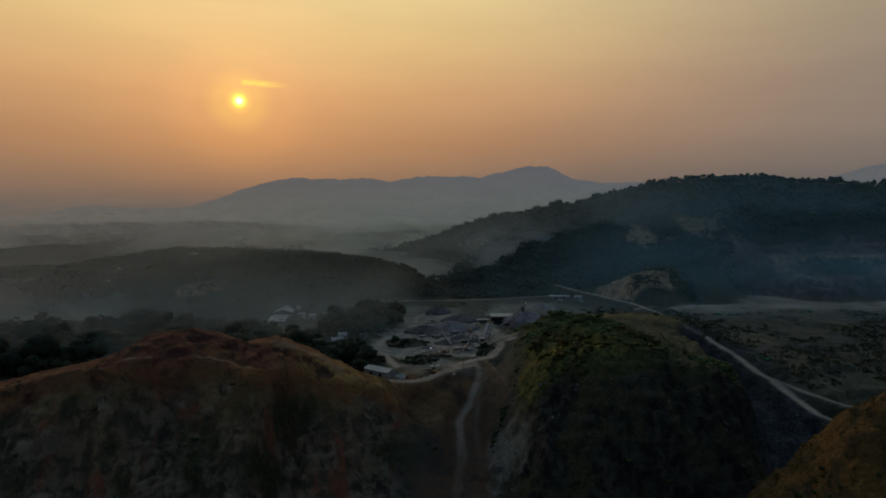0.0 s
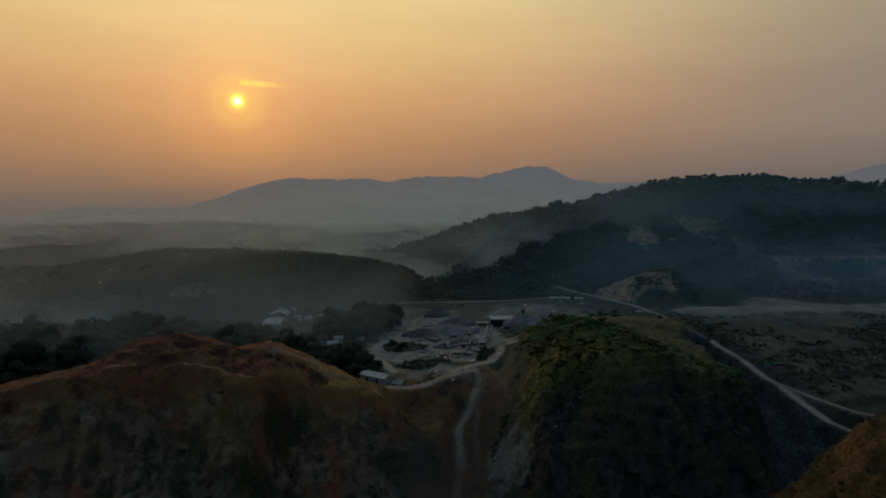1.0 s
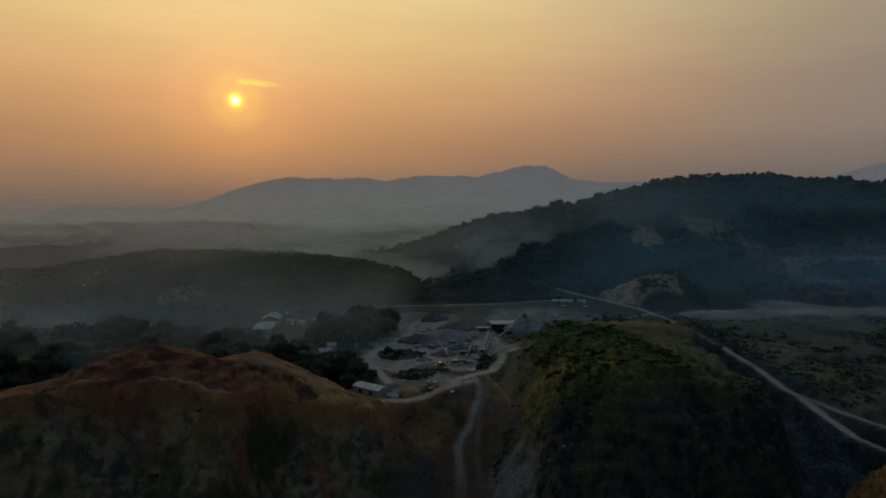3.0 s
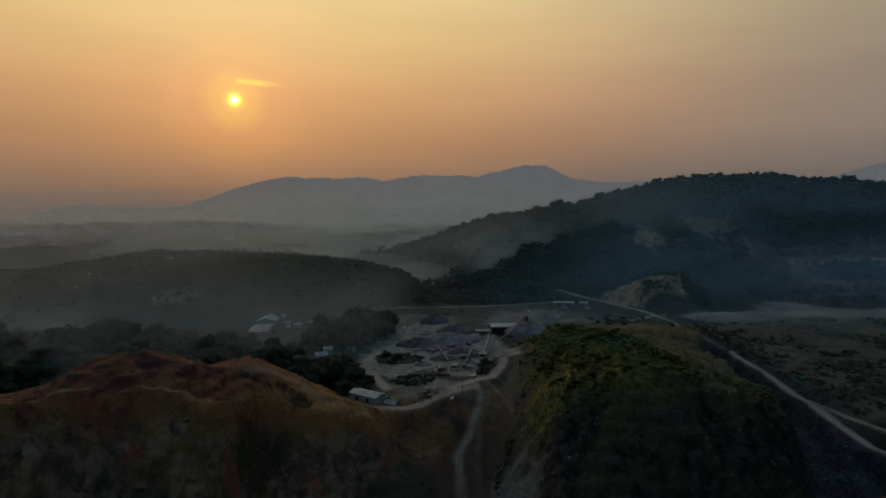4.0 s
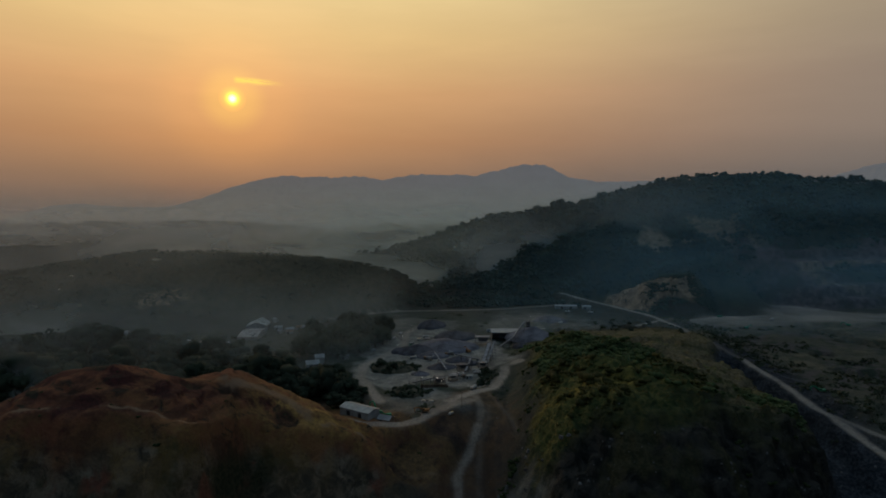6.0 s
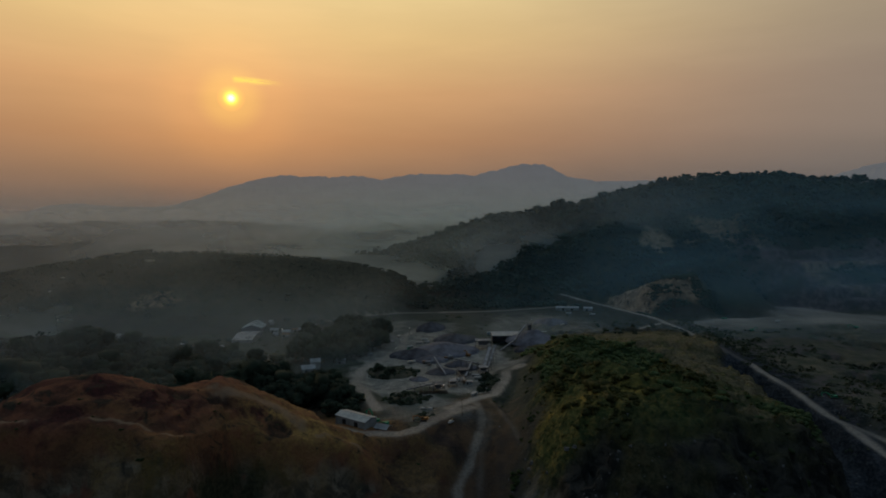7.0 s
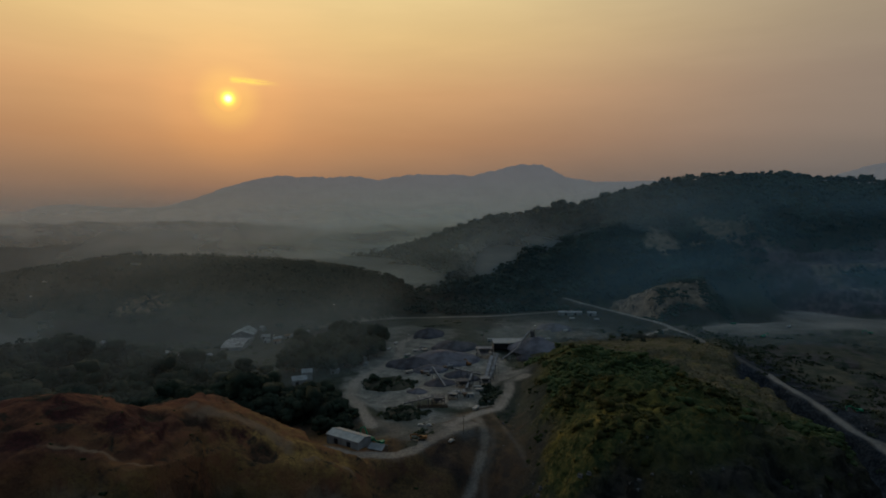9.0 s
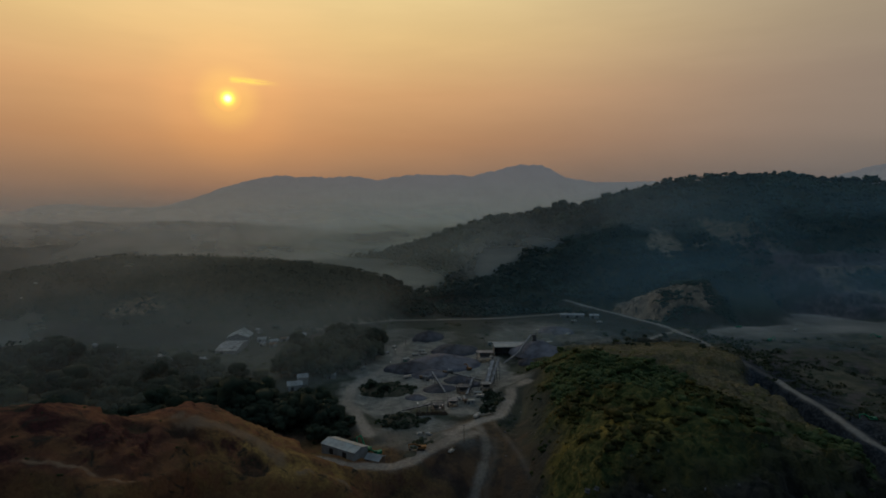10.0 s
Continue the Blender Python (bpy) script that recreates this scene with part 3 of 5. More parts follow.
    rock_w = n.mix(n.span(n.noise(n.vec("ADD", stretch, (70.0, 0.0, 0.0)), 0.05, 5, 0.6), 0.54, 0.62), rock_w, two(n2, (0.20, 0.165, 0.120), (0.12, 0.095, 0.070)))
    rock = n.mix(facew, rock_e_shade, rock_w)
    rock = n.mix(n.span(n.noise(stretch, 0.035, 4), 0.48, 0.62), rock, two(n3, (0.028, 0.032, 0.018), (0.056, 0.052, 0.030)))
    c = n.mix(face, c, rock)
    earth = n.mix(n.span(n1, 0.40, 0.62), two(n2, (0.175, 0.068, 0.040), (0.088, 0.038, 0.027)), two(n2, (0.205, 0.100, 0.046), (0.112, 0.055, 0.032)))
    earth = n.mix(n.span(n.noise(n.vec("ADD", pos, (0.0, 130.0, 0.0)), 0.035, 5, 0.6, 0.6), 0.53, 0.62), earth, two(n3, (0.074, 0.026, 0.023), (0.046, 0.021, 0.018)))
    c = n.mix(red, c, earth)
    c = n.mix(n.math("MULTIPLY", ochre, n.span(n2, 0.32, 0.58)), c, two(n3, (0.37, 0.225, 0.070), (0.24, 0.140, 0.054)))
    c = n.mix(n.math("MULTIPLY", red, n.span(n.noise(pos, 0.055, 5, 0.7, 0.8), 0.56, 0.66)), c, two(n3, (0.030, 0.028, 0.020), (0.052, 0.040, 0.028)))
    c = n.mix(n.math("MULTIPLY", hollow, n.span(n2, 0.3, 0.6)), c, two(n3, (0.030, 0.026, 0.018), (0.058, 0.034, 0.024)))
    c = n.mix(n.math("MULTIPLY", shelf, n.span(n2, 0.3, 0.55)), c, (0.26, 0.17, 0.11, 1))
    n4 = n.noise(pos, 0.22, 5, 0.6, 0.4)
    grass = n.mix(n.span(n4, 0.40, 0.60), two(n3, (0.018, 0.032, 0.012), (0.044, 0.062, 0.022)), two(n3, (0.150, 0.132, 0.042), (0.072, 0.088, 0.030)))
    c = n.mix(green, c, grass)
    c = n.mix(mat_green, c, two(n2, (0.022, 0.040, 0.015), (0.046, 0.064, 0.024)))
    c = n.mix(n.math("MULTIPLY", gold, n.span(n3, 0.3, 0.6)), c, two(n2, (0.27, 0.200, 0.046), (0.150, 0.130, 0.036)))
    c = n.mix(n.math("MULTIPLY", bare, n.span(n2, 0.3, 0.55)), c, two(n3, (0.165, 0.135, 0.082), (0.095, 0.086, 0.052)))
    c = n.mix(dry, c, n.mix(n.span(n2, 0.40, 0.60), two(n3, (0.17, 0.098, 0.033), (0.085, 0.053, 0.023)), two(n3, (0.034, 0.032, 0.017), (0.085, 0.056, 0.026))))
    # blue-grey stone, darkened in colour for the shadow in the gully
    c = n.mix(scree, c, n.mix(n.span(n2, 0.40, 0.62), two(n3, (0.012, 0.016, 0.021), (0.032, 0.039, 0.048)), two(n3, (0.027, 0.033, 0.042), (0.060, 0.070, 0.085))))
    c = n.mix(yard, c, n.mix(n.span(n2, 0.40, 0.62), two(n3, (0.15, 0.150, 0.138), (0.25, 0.246, 0.225)), two(n3, (0.40, 0.39, 0.345), (0.25, 0.243, 0.22))))
    c = n.mix(track, c, n.mix(n.span(n3, 0.35, 0.65), (0.44, 0.395, 0.34, 1), (0.29, 0.26, 0.225, 1)))
    n.link(c, bs.inputs["Base Color"])
    bs.inputs["Roughness"].default_value = 0.95
    bs.inputs["Specular IOR Level"].default_value = 0.1
    bump = n.add("ShaderNodeBump")
    bump.inputs["Strength"].default_value, bump.inputs["Distance"].default_value = 0.8, 1.6
    n.link(n.math("ADD", n3, n.math("MULTIPLY", streaks, 1.6)), bump.inputs["Height"])
    n.link(bump.outputs[0], bs.inputs["Normal"])
    n.link(bs.outputs[0], n.add("ShaderNodeOutputMaterial").inputs[0])
    return mat


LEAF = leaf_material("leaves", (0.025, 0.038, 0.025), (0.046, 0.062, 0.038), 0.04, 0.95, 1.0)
# haze put into the leaf colour: paler and bluer than the near leaves
LEAF_FAR_HAZE = leaf_material("far_hazed_leaves", (0.040, 0.066, 0.056), (0.058, 0.088, 0.072), 0.15, 0.9, 0.3, 0.014, (0.42, 0.50, 0.56))
BARK = material("bark", (0.10, 0.08, 0.06), 0.95, 2.0)


# ---------------------------------------------------------------- the ground, one sheet to the horizon
def build_ground():
    front = np.radians(np.linspace(-53, 53, 570))
    rest = np.radians(np.linspace(56, 304, 100))[1:-1]
    ang = np.concatenate([front, rest])
    rad = np.concatenate([[1.0, 60, 110], np.concatenate([np.geomspace(150, 1500, 540), np.geomspace(1510, 4850, 80)])])
    A, R = np.meshgrid(ang, rad)
    X, Y = R * np.sin(A), R * np.cos(A)
    Z, cov = land(X.ravel(), Y.ravel())
    na, nr = len(ang), len(rad)
    co = np.stack([X.ravel(), Y.ravel(), Z], 1)
    i, j = np.meshgrid(np.arange(nr - 1), np.arange(na), indexing="ij")
    k = (j + 1) % na
    quads = np.stack([i * na + j, (i + 1) * na + j, (i + 1) * na + k, i * na + k], -1).reshape(-1, 4)[:, ::-1]
    me = sheet("ground", co, quads)
    for name, keys in (("cover_a", ("track", "yard", "red", "shelf")), ("cover_b", ("green", "dry", "face", "scree")), ("cover_c", ("wood", "knoll", "terrace", "far")), ("cover_d", ("facew", "ochre", "bare", "hollow")), ("cover_e", ("gold", "mat", "meadow", "plain"))):
        at = me.attributes.new(name, "FLOAT_COLOR", "POINT")
        at.data.foreach_set("color", np.stack([cov[q] for q in keys], 1).astype(np.float32).ravel())
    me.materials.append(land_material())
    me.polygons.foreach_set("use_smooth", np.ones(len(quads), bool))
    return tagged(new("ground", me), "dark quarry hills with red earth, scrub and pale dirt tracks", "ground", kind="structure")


def sheet(name, co, faces):
    """A mesh from arrays of points and faces of equal size."""
    me = bpy.data.meshes.new(name)
    k = faces.shape[1]
    me.vertices.add(len(co))
    me.vertices.foreach_set("co", np.ascontiguousarray(co, np.float32).ravel())
    me.loops.add(faces.size)
    me.loops.foreach_set("vertex_index", np.ascontiguousarray(faces, np.int32).ravel())
    me.polygons.add(len(faces))
    me.polygons.foreach_set("loop_start", np.arange(0, faces.size, k, dtype=np.int32))
    me.update(calc_edges=True)
    return me


build_ground()

# ---------------------------------------------------------------- woods


def leaf_cloud(count, centres, spread, size, seed):
    """Small leaf clumps, as bent quads, gathered round the centres."""
    g = np.random.default_rng(seed)
    pick = g.integers(0, len(centres), count)
    off = g.normal(0, 1, (count, 3))
    off /= np.linalg.norm(off, axis=1)[:, None]
    c = centres[pick] + off * (spread[pick] * g.uniform(0.55, 1.05, count) ** 0.6)[:, None] * np.array([1, 1, 0.72])
    n = off + g.normal(0, 0.3, (count, 3)) + np.array([0, 0, 0.6])
    n /= np.linalg.norm(n, axis=1)[:, None]
    t = np.cross(n, g.normal(0, 1, (count, 3)))
    t /= np.linalg.norm(t, axis=1)[:, None]
    b = np.cross(n, t)
    s = size * g.uniform(0.6, 1.3, count)[:, None]
    quad = np.stack([c + t * s, c + b * s * 0.7 + n * s * 0.25, c - t * s, c - b * s * 0.7 - n * s * 0.1], 1)
    return quad.reshape(-1, 3)


def crown_shape(seed, high, wide, lobes):
    g = np.random.default_rng(seed)
    a = np.sort(g.uniform(0, 2 * np.pi, lobes))
    rr = wide * 0.5 * np.sqrt(g.uniform(0.02, 1, lobes))
    zz = high * (0.88 - 0.38 * (rr / (wide * 0.5)) ** 1.5 - g.uniform(0, 0.22, lobes))
    return np.stack([rr * np.cos(a), rr * np.sin(a), zz], 1), wide * g.uniform(0.16, 0.27, lobes)


def ball(sub):
    """Points and triangles of a unit icosphere."""
    bm = bmesh.new()
    bmesh.ops.create_icosphere(bm, subdivisions=sub, radius=1.0)
    co, tri = np.array([v.co for v in bm.verts]), np.array([[v.index for v in f.verts] for f in bm.faces])
    bm.free()
    return co, tri


BALLS = {1: ball(1), 2: ball(2)}


def crown_mesh(centres, spread, leaves, leaf, sub, seed):
    """A crown of lumpy clumps with loose leaf sprays round them: points and triangles."""
    g = np.random.default_rng(seed)
    bco, btri = BALLS[sub]
    co, tri, base = [], [], 0
    for c, r in zip(centres, spread):
        lump = 1 + 0.85 * fbm(bco[:, 0] * 2 + c[0] + 3.1 * bco[:, 2], bco[:, 1] * 2 + c[1] - 2.3 * bco[:, 2], 1.0, 3, 0.6, seed % 50) + g.uniform(-0.12, 0.12, len(bco))
        co.append(bco * lump[:, None] * r * np.array([1.0, 1.0, 0.86]) + c)
        tri.append(btri + base)
        base += len(bco)
    q = leaf_cloud(leaves, centres, spread * 1.22, leaf, seed + 7)
    k = np.arange(len(q)).reshape(-1, 4) + base
    co.append(q)
    tri += [k[:, [0, 1, 2]], k[:, [0, 2, 3]]]
    return np.vstack(co), np.vstack(tri)


def far_woods(name, spots, sizes, label, mat, leaves=12, kinds=6, leaf=0.07, lobes=4):
    """Far woods, too many trees to count, as one mesh of clumps, sprays and trunks."""
    protos = []
    for k in range(kinds):
        cs, sp = crown_shape(100 + k, 1.0, 0.74 + 0.1 * (k % 3), lobes)
        v, t = crown_mesh(cs, sp * 1.25, leaves, leaf, 1, 200 + k)
        w_, h_ = 0.025, 0.7
        for q in range(2):
            e = np.array([w_, 0, 0]) if q else np.array([0, w_, 0])
            t = np.vstack([t, np.array([[0, 1, 2]]) + len(v)])
            v = np.vstack([v, [-e, e, (0, 0, h_)]])
        protos.append((v, t))
    g = np.random.default_rng(9)
    cos, tris, base = [], [], 0
    for p, s in zip(spots, sizes):
        v, t = protos[g.integers(kinds)]
        a = g.uniform(0, 6.28)
        ca, sa = math.cos(a), math.sin(a)
        q = np.empty_like(v)
        q[:, 0] = (v[:, 0] * ca - v[:, 1] * sa) * s
        q[:, 1] = (v[:, 0] * sa + v[:, 1] * ca) * s
        q[:, 2] = v[:, 2] * s * g.uniform(0.85, 1.15)
        cos.append(q + p)
        tris.append(t + base)
        base += len(v)
    me = sheet(name, np.vstack(cos), np.vstack(tris))
    me.polygons.foreach_set("use_smooth", np.ones(len(me.polygons), bool))
    me.materials.append(mat)
    return tagged(new(name, me), label, "woods", kind="stuff")


def scatter(count, x0, x1, y0, y1, keep, seed):
    g = np.random.default_rng(seed)
    x, y = g.uniform(x0, x1, count), g.uniform(y0, y1, count)
    z, cov = land(x, y)
    ok = keep(x, y, z, cov, g.uniform(0, 1, count))
    return np.stack([x, y, z - 0.3], 1)[ok]


spots = scatter(9600, -350, 1050, 905, 1330, lambda x, y, z, c, u: (np.maximum(c["wood"] * (1 - c["hillw"]), c["spur"]) > u) & (c["track"] < 0.2) & (c["knoll"] < 0.5) & (vnoise(x / 45, y / 45, 91) < 0.36) & (y < np.interp(x, [p[0] for p in RIDGE_BACK], [p[1] for p in RIDGE_BACK]) + 12), 5)
back = scatter(2600, -300, 340, 1280, 1640, lambda x, y, z, c, u: (c["wood"] > u) & (along(x, y, RIDGE_BACK)[0] < 200) & (y < np.interp(x, [p[0] for p in RIDGE_BACK], [p[1] for p in RIDGE_BACK]) + 12), 63)
spots = np.vstack([spots, back])
tall = np.random.default_rng(6)
sizes = np.where(tall.uniform(0, 1, len(spots)) < 0.12, tall.uniform(14, 19, len(spots)), tall.uniform(7, 13, len(spots)))
crest = np.random.default_rng(61)
cx = np.concatenate([crest.uniform(-180, 1000, 330)])
cy = np.interp(cx, [p[0] for p in RIDGE_BACK], [p[1] for p in RIDGE_BACK]) + crest.normal(0, 9, 330)
keep = vnoise(cx / 34, cy * 0, 62) > -0.1
cx, cy = cx[keep], cy[keep]
spots = np.vstack([spots, np.stack([cx, cy, land(cx, cy)[0] - 0.4], 1)])
sizes = np.concatenate([sizes, np.clip(crest.gamma(10, 1.55, len(cx)), 8, 21)])
far_woods("ridge_woods", spots, sizes, "dark hazy woods covering the quarry ridge", LEAF_FAR_HAZE, 8, 6, 0.07, 3)
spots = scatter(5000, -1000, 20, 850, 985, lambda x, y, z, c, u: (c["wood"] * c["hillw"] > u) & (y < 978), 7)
far_woods("hill_woods", spots, np.random.default_rng(8).uniform(2.0, 4.6, len(spots)), "dark low plantation woods on the rounded hill", LEAF_FAR_HAZE, 4, 6, 0.08, 2)

spots = scatter(1500, -70, 300, 893, 1040, lambda x, y, z, c, u: (c["track"] < 0.05) & (c["knoll"] < 0.2) & (along(x, y, ROAD_FAR)[0] > 12) & (vnoise(x / 40, y / 25, 221) > -0.28), 222)
far_woods("ridge_foot_woods", spots, np.random.default_rng(223).uniform(4.5, 10, len(spots)), "dark woods reaching down to the foot of the ridge", LEAF_FAR_HAZE, 10, 6, 0.07, 3)


def in_wood(x, y):
    """The dense wood behind the red hill."""
    return (y > 472) & (x < -76) & (y < np.interp(x, (-640, -330, -280, -240, -170, -125, -78), (712, 715, 700, 664, 636, 566, 540)) + 34 * vnoise(x / 45, y / 45, 78))


def clear(c):
    return (c["yard"] < 0.1) & (c["track"] < 0.05) & (c["red"] < 0.25)


spots = scatter(1500, -640, -70, 472, 800, lambda x, y, z, c, u: in_wood(x, y) & clear(c) & (z < 14), 19)
far_woods("valley_wood_canopy", spots, (np.random.default_rng(20).gamma(9, 1.35, len(spots)) + 3.5) * (1.08 + 0.8 * vnoise(spots[:, 0] / 40, spots[:, 1] / 40, 67)), "dense dark canopy of the valley wood", LEAF, 260, 8, 0.046, 7)
spots = scatter(2200, -1400, -60, 640, 930, lambda x, y, z, c, u: (vnoise(x / 60, y / 30, 77) > 0.12) & clear(c), 17)
far_woods("hedge_trees", spots, np.random.default_rng(18).uniform(4, 9, len(spots)), "dark trees and hedges standing in the hazy valley", LEAF_FAR_HAZE)


def part(name, me, mat, parent, label=""):
    me.materials.append(mat)
    ob = new(name, me)
    ob.parent = parent
    return tagged(ob, label)


def trunk_mesh(high, seed):
    """Tapered trunk with a few limbs."""
    g = np.random.default_rng(seed)
    co, faces = [], []

    def limb(a, b, r0, r1):
        a, b = np.array(a), np.array(b)
        ax = (b - a) / np.linalg.norm(b - a)
        s = np.cross(ax, (0.3, 0.9, 0.2))
        s /= np.linalg.norm(s)
        t = np.cross(ax, s)
        base = len(co)
        for p, r in ((a, r0), (b, r1)):
            for k in range(5):
                co.append(p + r * (s * math.cos(k * 1.2566) + t * math.sin(k * 1.2566)))
        faces.extend([base + k, base + (k + 1) % 5, base + 5 + (k + 1) % 5, base + 5 + k] for k in range(5))

    mid = (g.uniform(-0.3, 0.3), g.uniform(-0.3, 0.3), high * 0.45)
    limb((0, 0, -0.5), mid, high * 0.035, high * 0.025)
    for k in range(5):
        a = k * 1.2566 + g.uniform(-0.4, 0.4)
        limb(mid, (math.cos(a) * high * 0.24, math.sin(a) * high * 0.24, high * g.uniform(0.6, 0.78)), high * 0.02, high * 0.006)
    return sheet("trunk", np.array(co), np.array(faces))


def build_tree(seed, high, wide, lobes, quads):
    ob = new("tree")
    cs, sp = crown_shape(seed, high, wide, lobes)
    v, t = crown_mesh(cs, sp * 1.05, quads, 0.36, 1, seed + 50)
    crown = sheet("crown", v, t)
    crown.polygons.foreach_set("use_smooth", np.ones(len(t), bool))
    part("trunk", trunk_mesh(high, seed), BARK, ob)
    part("crown", crown, LEAF, ob)
    return ob


TREES = [build_tree(300 + k, h, wd, lb, 640) for k, (h, wd, lb) in enumerate(((12, 10, 14), (10, 9, 12), (14, 11, 16), (9, 8.5, 11), (16, 13, 20)))]
for tr, say in zip(TREES, ("dark broad-crowned tree in the wood behind the red hill", "dark round tree in the wood behind the red hill", "tall dark tree in the wood behind the red hill",
                           "small dark bushy tree at the edge of the wood", "large spreading dark tree by the stone plant")):
    tagged(tr, say, "tree", "trees of the valley wood")


def plant_trees(spots, kinds, seed, grow=1.0):
    g = np.random.default_rng(seed)
    for p in spots:
        k = kinds[g.integers(len(kinds))]
        s = grow * g.uniform(0.8, 1.25)
        copy_thing(TREES[k], pose(*p, 0, 0, g.uniform(0, 360)) @ Matrix.Diagonal((s, s, s * g.uniform(0.9, 1.1), 1)))


wood = scatter(1500, -420, -60, 474, 700, lambda x, y, z, c, u: (in_wood(x, y) | ((x > -110) & (x < -66) & (y < 560) & (y > 478))) & clear(c) & (z < 12), 21)
wood = wood[np.argsort(wood[:, 1] - 0.25 * wood[:, 0])][:165]
for tr, p in zip(TREES, wood):
    tr.matrix_basis = pose(*p)
plant_trees(wood[5:], (0, 1, 2, 3), 22, 1.15)
grove = scatter(420, -165, -40, 600, 770, lambda x, y, z, c, u: (np.hypot((x + 96 - 0.12 * (y - 685)) / 46, (y - 682) / 74) + 0.25 * vnoise(x / 18, y / 18, 79) < 1) & (c["track"] < 0.05) & (np.hypot(x + 108, y - 595) > 17), 23)
plant_trees(grove[:78], (4, 2, 4), 24, 1.25)
# scattered trees and bushes of the yard
lone = scatter(60, -60, 60, 470, 720, lambda x, y, z, c, u: (np.hypot((x + 22) / 13, (y - 484) / 8) < 1) | (np.hypot((x + 36) / 16, (y - 586) / 16) < 1), 25)
plant_trees(lone[:14], (3,), 26)
plant_trees(scatter(90, -86, -56, 474, 520, lambda x, y, z, c, u: (along(x, y, TRACK_WEST)[0] > 8) & (np.hypot(x + 50, y - 462) > 22) & (c["red"] < 0.4), 215)[:22], (3, 1), 216, 0.8)
plant_trees(scatter(600, 180, 262, 655, 800, lambda x, y, z, c, u: (c["track"] < 0.05) & (c["yard"] < 0.1) & (along(x, y, ROAD_SIDE)[0] > 9) & (u < 0.25), 27)[:12], (3, 1), 28, 0.5)


# ---------------------------------------------------------------- scrub, grass and stones
def low_growth(name, spots, sizes, label, mat, blades, category="scrub", lumps=True, spray=0.11):
    """Bushes or tufts, too many to count, as one mesh."""
    protos = []
    for k in range(5):
        g = np.random.default_rng(400 + k)
        cs = np.stack([g.uniform(-0.45, 0.45, 3), g.uniform(-0.45, 0.45, 3), g.uniform(0.1, 0.4, 3)], 1)
        protos.append(crown_mesh(cs, g.uniform(0.28, 0.46, 3), blades, spray, 1, 420 + k) if lumps else (lambda v: (v, np.vstack([np.arange(len(v)).reshape(-1, 4)[:, [0, 1, 2]], np.arange(len(v)).reshape(-1, 4)[:, [0, 2, 3]]])))(leaf_cloud(blades, cs, np.full(3, 0.4), spray, 420 + k)))
    g = np.random.default_rng(31)
    cos, tris, base = [], [], 0
    for p, s_ in zip(spots, sizes):
        v, t = protos[g.integers(5)]
        v = v * s_ * np.array([1, 1, g.uniform(0.6, 1.1)])
        a = g.uniform(0, 6.28)
        cos.append(np.stack([v[:, 0] * math.cos(a) - v[:, 1] * math.sin(a), v[:, 0] * math.sin(a) + v[:, 1] * math.cos(a), v[:, 2]], 1) + p)
        tris.append(t + base)
        base += len(v)
    me = sheet(name, np.vstack(cos), np.vstack(tris))
    me.polygons.foreach_set("use_smooth", np.ones(len(me.polygons), bool))
    me.materials.append(mat)
    return tagged(new(name, me), label, category, kind="stuff")


MAT_SHRUB = leaf_material("matted_shrub_leaves", (0.060, 0.102, 0.042), (0.138, 0.182, 0.068), 0.3, 0.85, 0.6, 0.06)
PLAIN_SHRUB = leaf_material("plain_shrub_leaves", (0.046, 0.062, 0.042), (0.076, 0.090, 0.058), 0.2, 0.9, 0.5, 0.05)
SHRUB = leaf_material("shrub_leaves", (0.026, 0.044, 0.016), (0.056, 0.078, 0.026), 0.3, 0.8, 0.6)
BUSH = leaf_material("bush_leaves", (0.044, 0.054, 0.016), (0.120, 0.110, 0.030))
STRAW = leaf_material("dry_grass", (0.062, 0.056, 0.020), (0.165, 0.115, 0.036))
patch = lambda x, y, seed: vnoise(x / 30, y / 30, seed) + 0.6 * vnoise(x / 11, y / 11, seed + 1)
spots = scatter(9000, 40, 260, 385, 700, lambda x, y, z, c, u: (c["green"] > 0.25) & (c["bare"] < 0.4) & (c["gold"] < 0.5) & (patch(x, y, 81) + 0.6 * c["mat"] > 0.24) & (c["track"] < 0.05), 33)
low_growth("hill_shrubs", spots, np.random.default_rng(34).gamma(4.0, 0.62, len(spots)) + 0.8, "dark green shrubs matted over the hill top", MAT_SHRUB, 12)
spots = scatter(4800, 40, 250, 360, 620, lambda x, y, z, c, u: (c["green"] > 0.3) & (patch(x, y, 97) + 0.5 * c["gold"] - 0.5 * c["mat"] - 0.4 * c["bare"] > 0.12) & (c["track"] < 0.05), 65)
low_growth("hill_bushes", spots, np.random.default_rng(66).gamma(4.0, 0.6, len(spots)) + 0.7, "rounded yellow-green bushes on the hill", BUSH, 16)
spots = scatter(4500, 40, 260, 385, 700, lambda x, y, z, c, u: (c["green"] > 0.2) & (patch(x, y, 81) < 0.05) & (c["track"] < 0.05), 35)
low_growth("hill_grass", spots, np.random.default_rng(36).uniform(0.8, 2.0, len(spots)), "tufts of yellowed dry grass on the hill", STRAW, 14, "grass", False, 0.22)
spots = scatter(1800, 262, 380, 832, 900, lambda x, y, z, c, u: (c["track"] < 0.05) & (z > -12.0) & (((c["knoll"] < 0.3) & (z < 15)) | ((vnoise(x / 15, y / 15, 217) + 0.5 * vnoise(x / 6, y / 6, 218) > 0.16) & (x > 282)) | (z > 33)), 47)
low_growth("knoll_scrub", spots, np.random.default_rng(48).uniform(2.5, 5.5, len(spots)), "dark bushes below the bare cut of the knoll", LEAF_FAR_HAZE, 12)
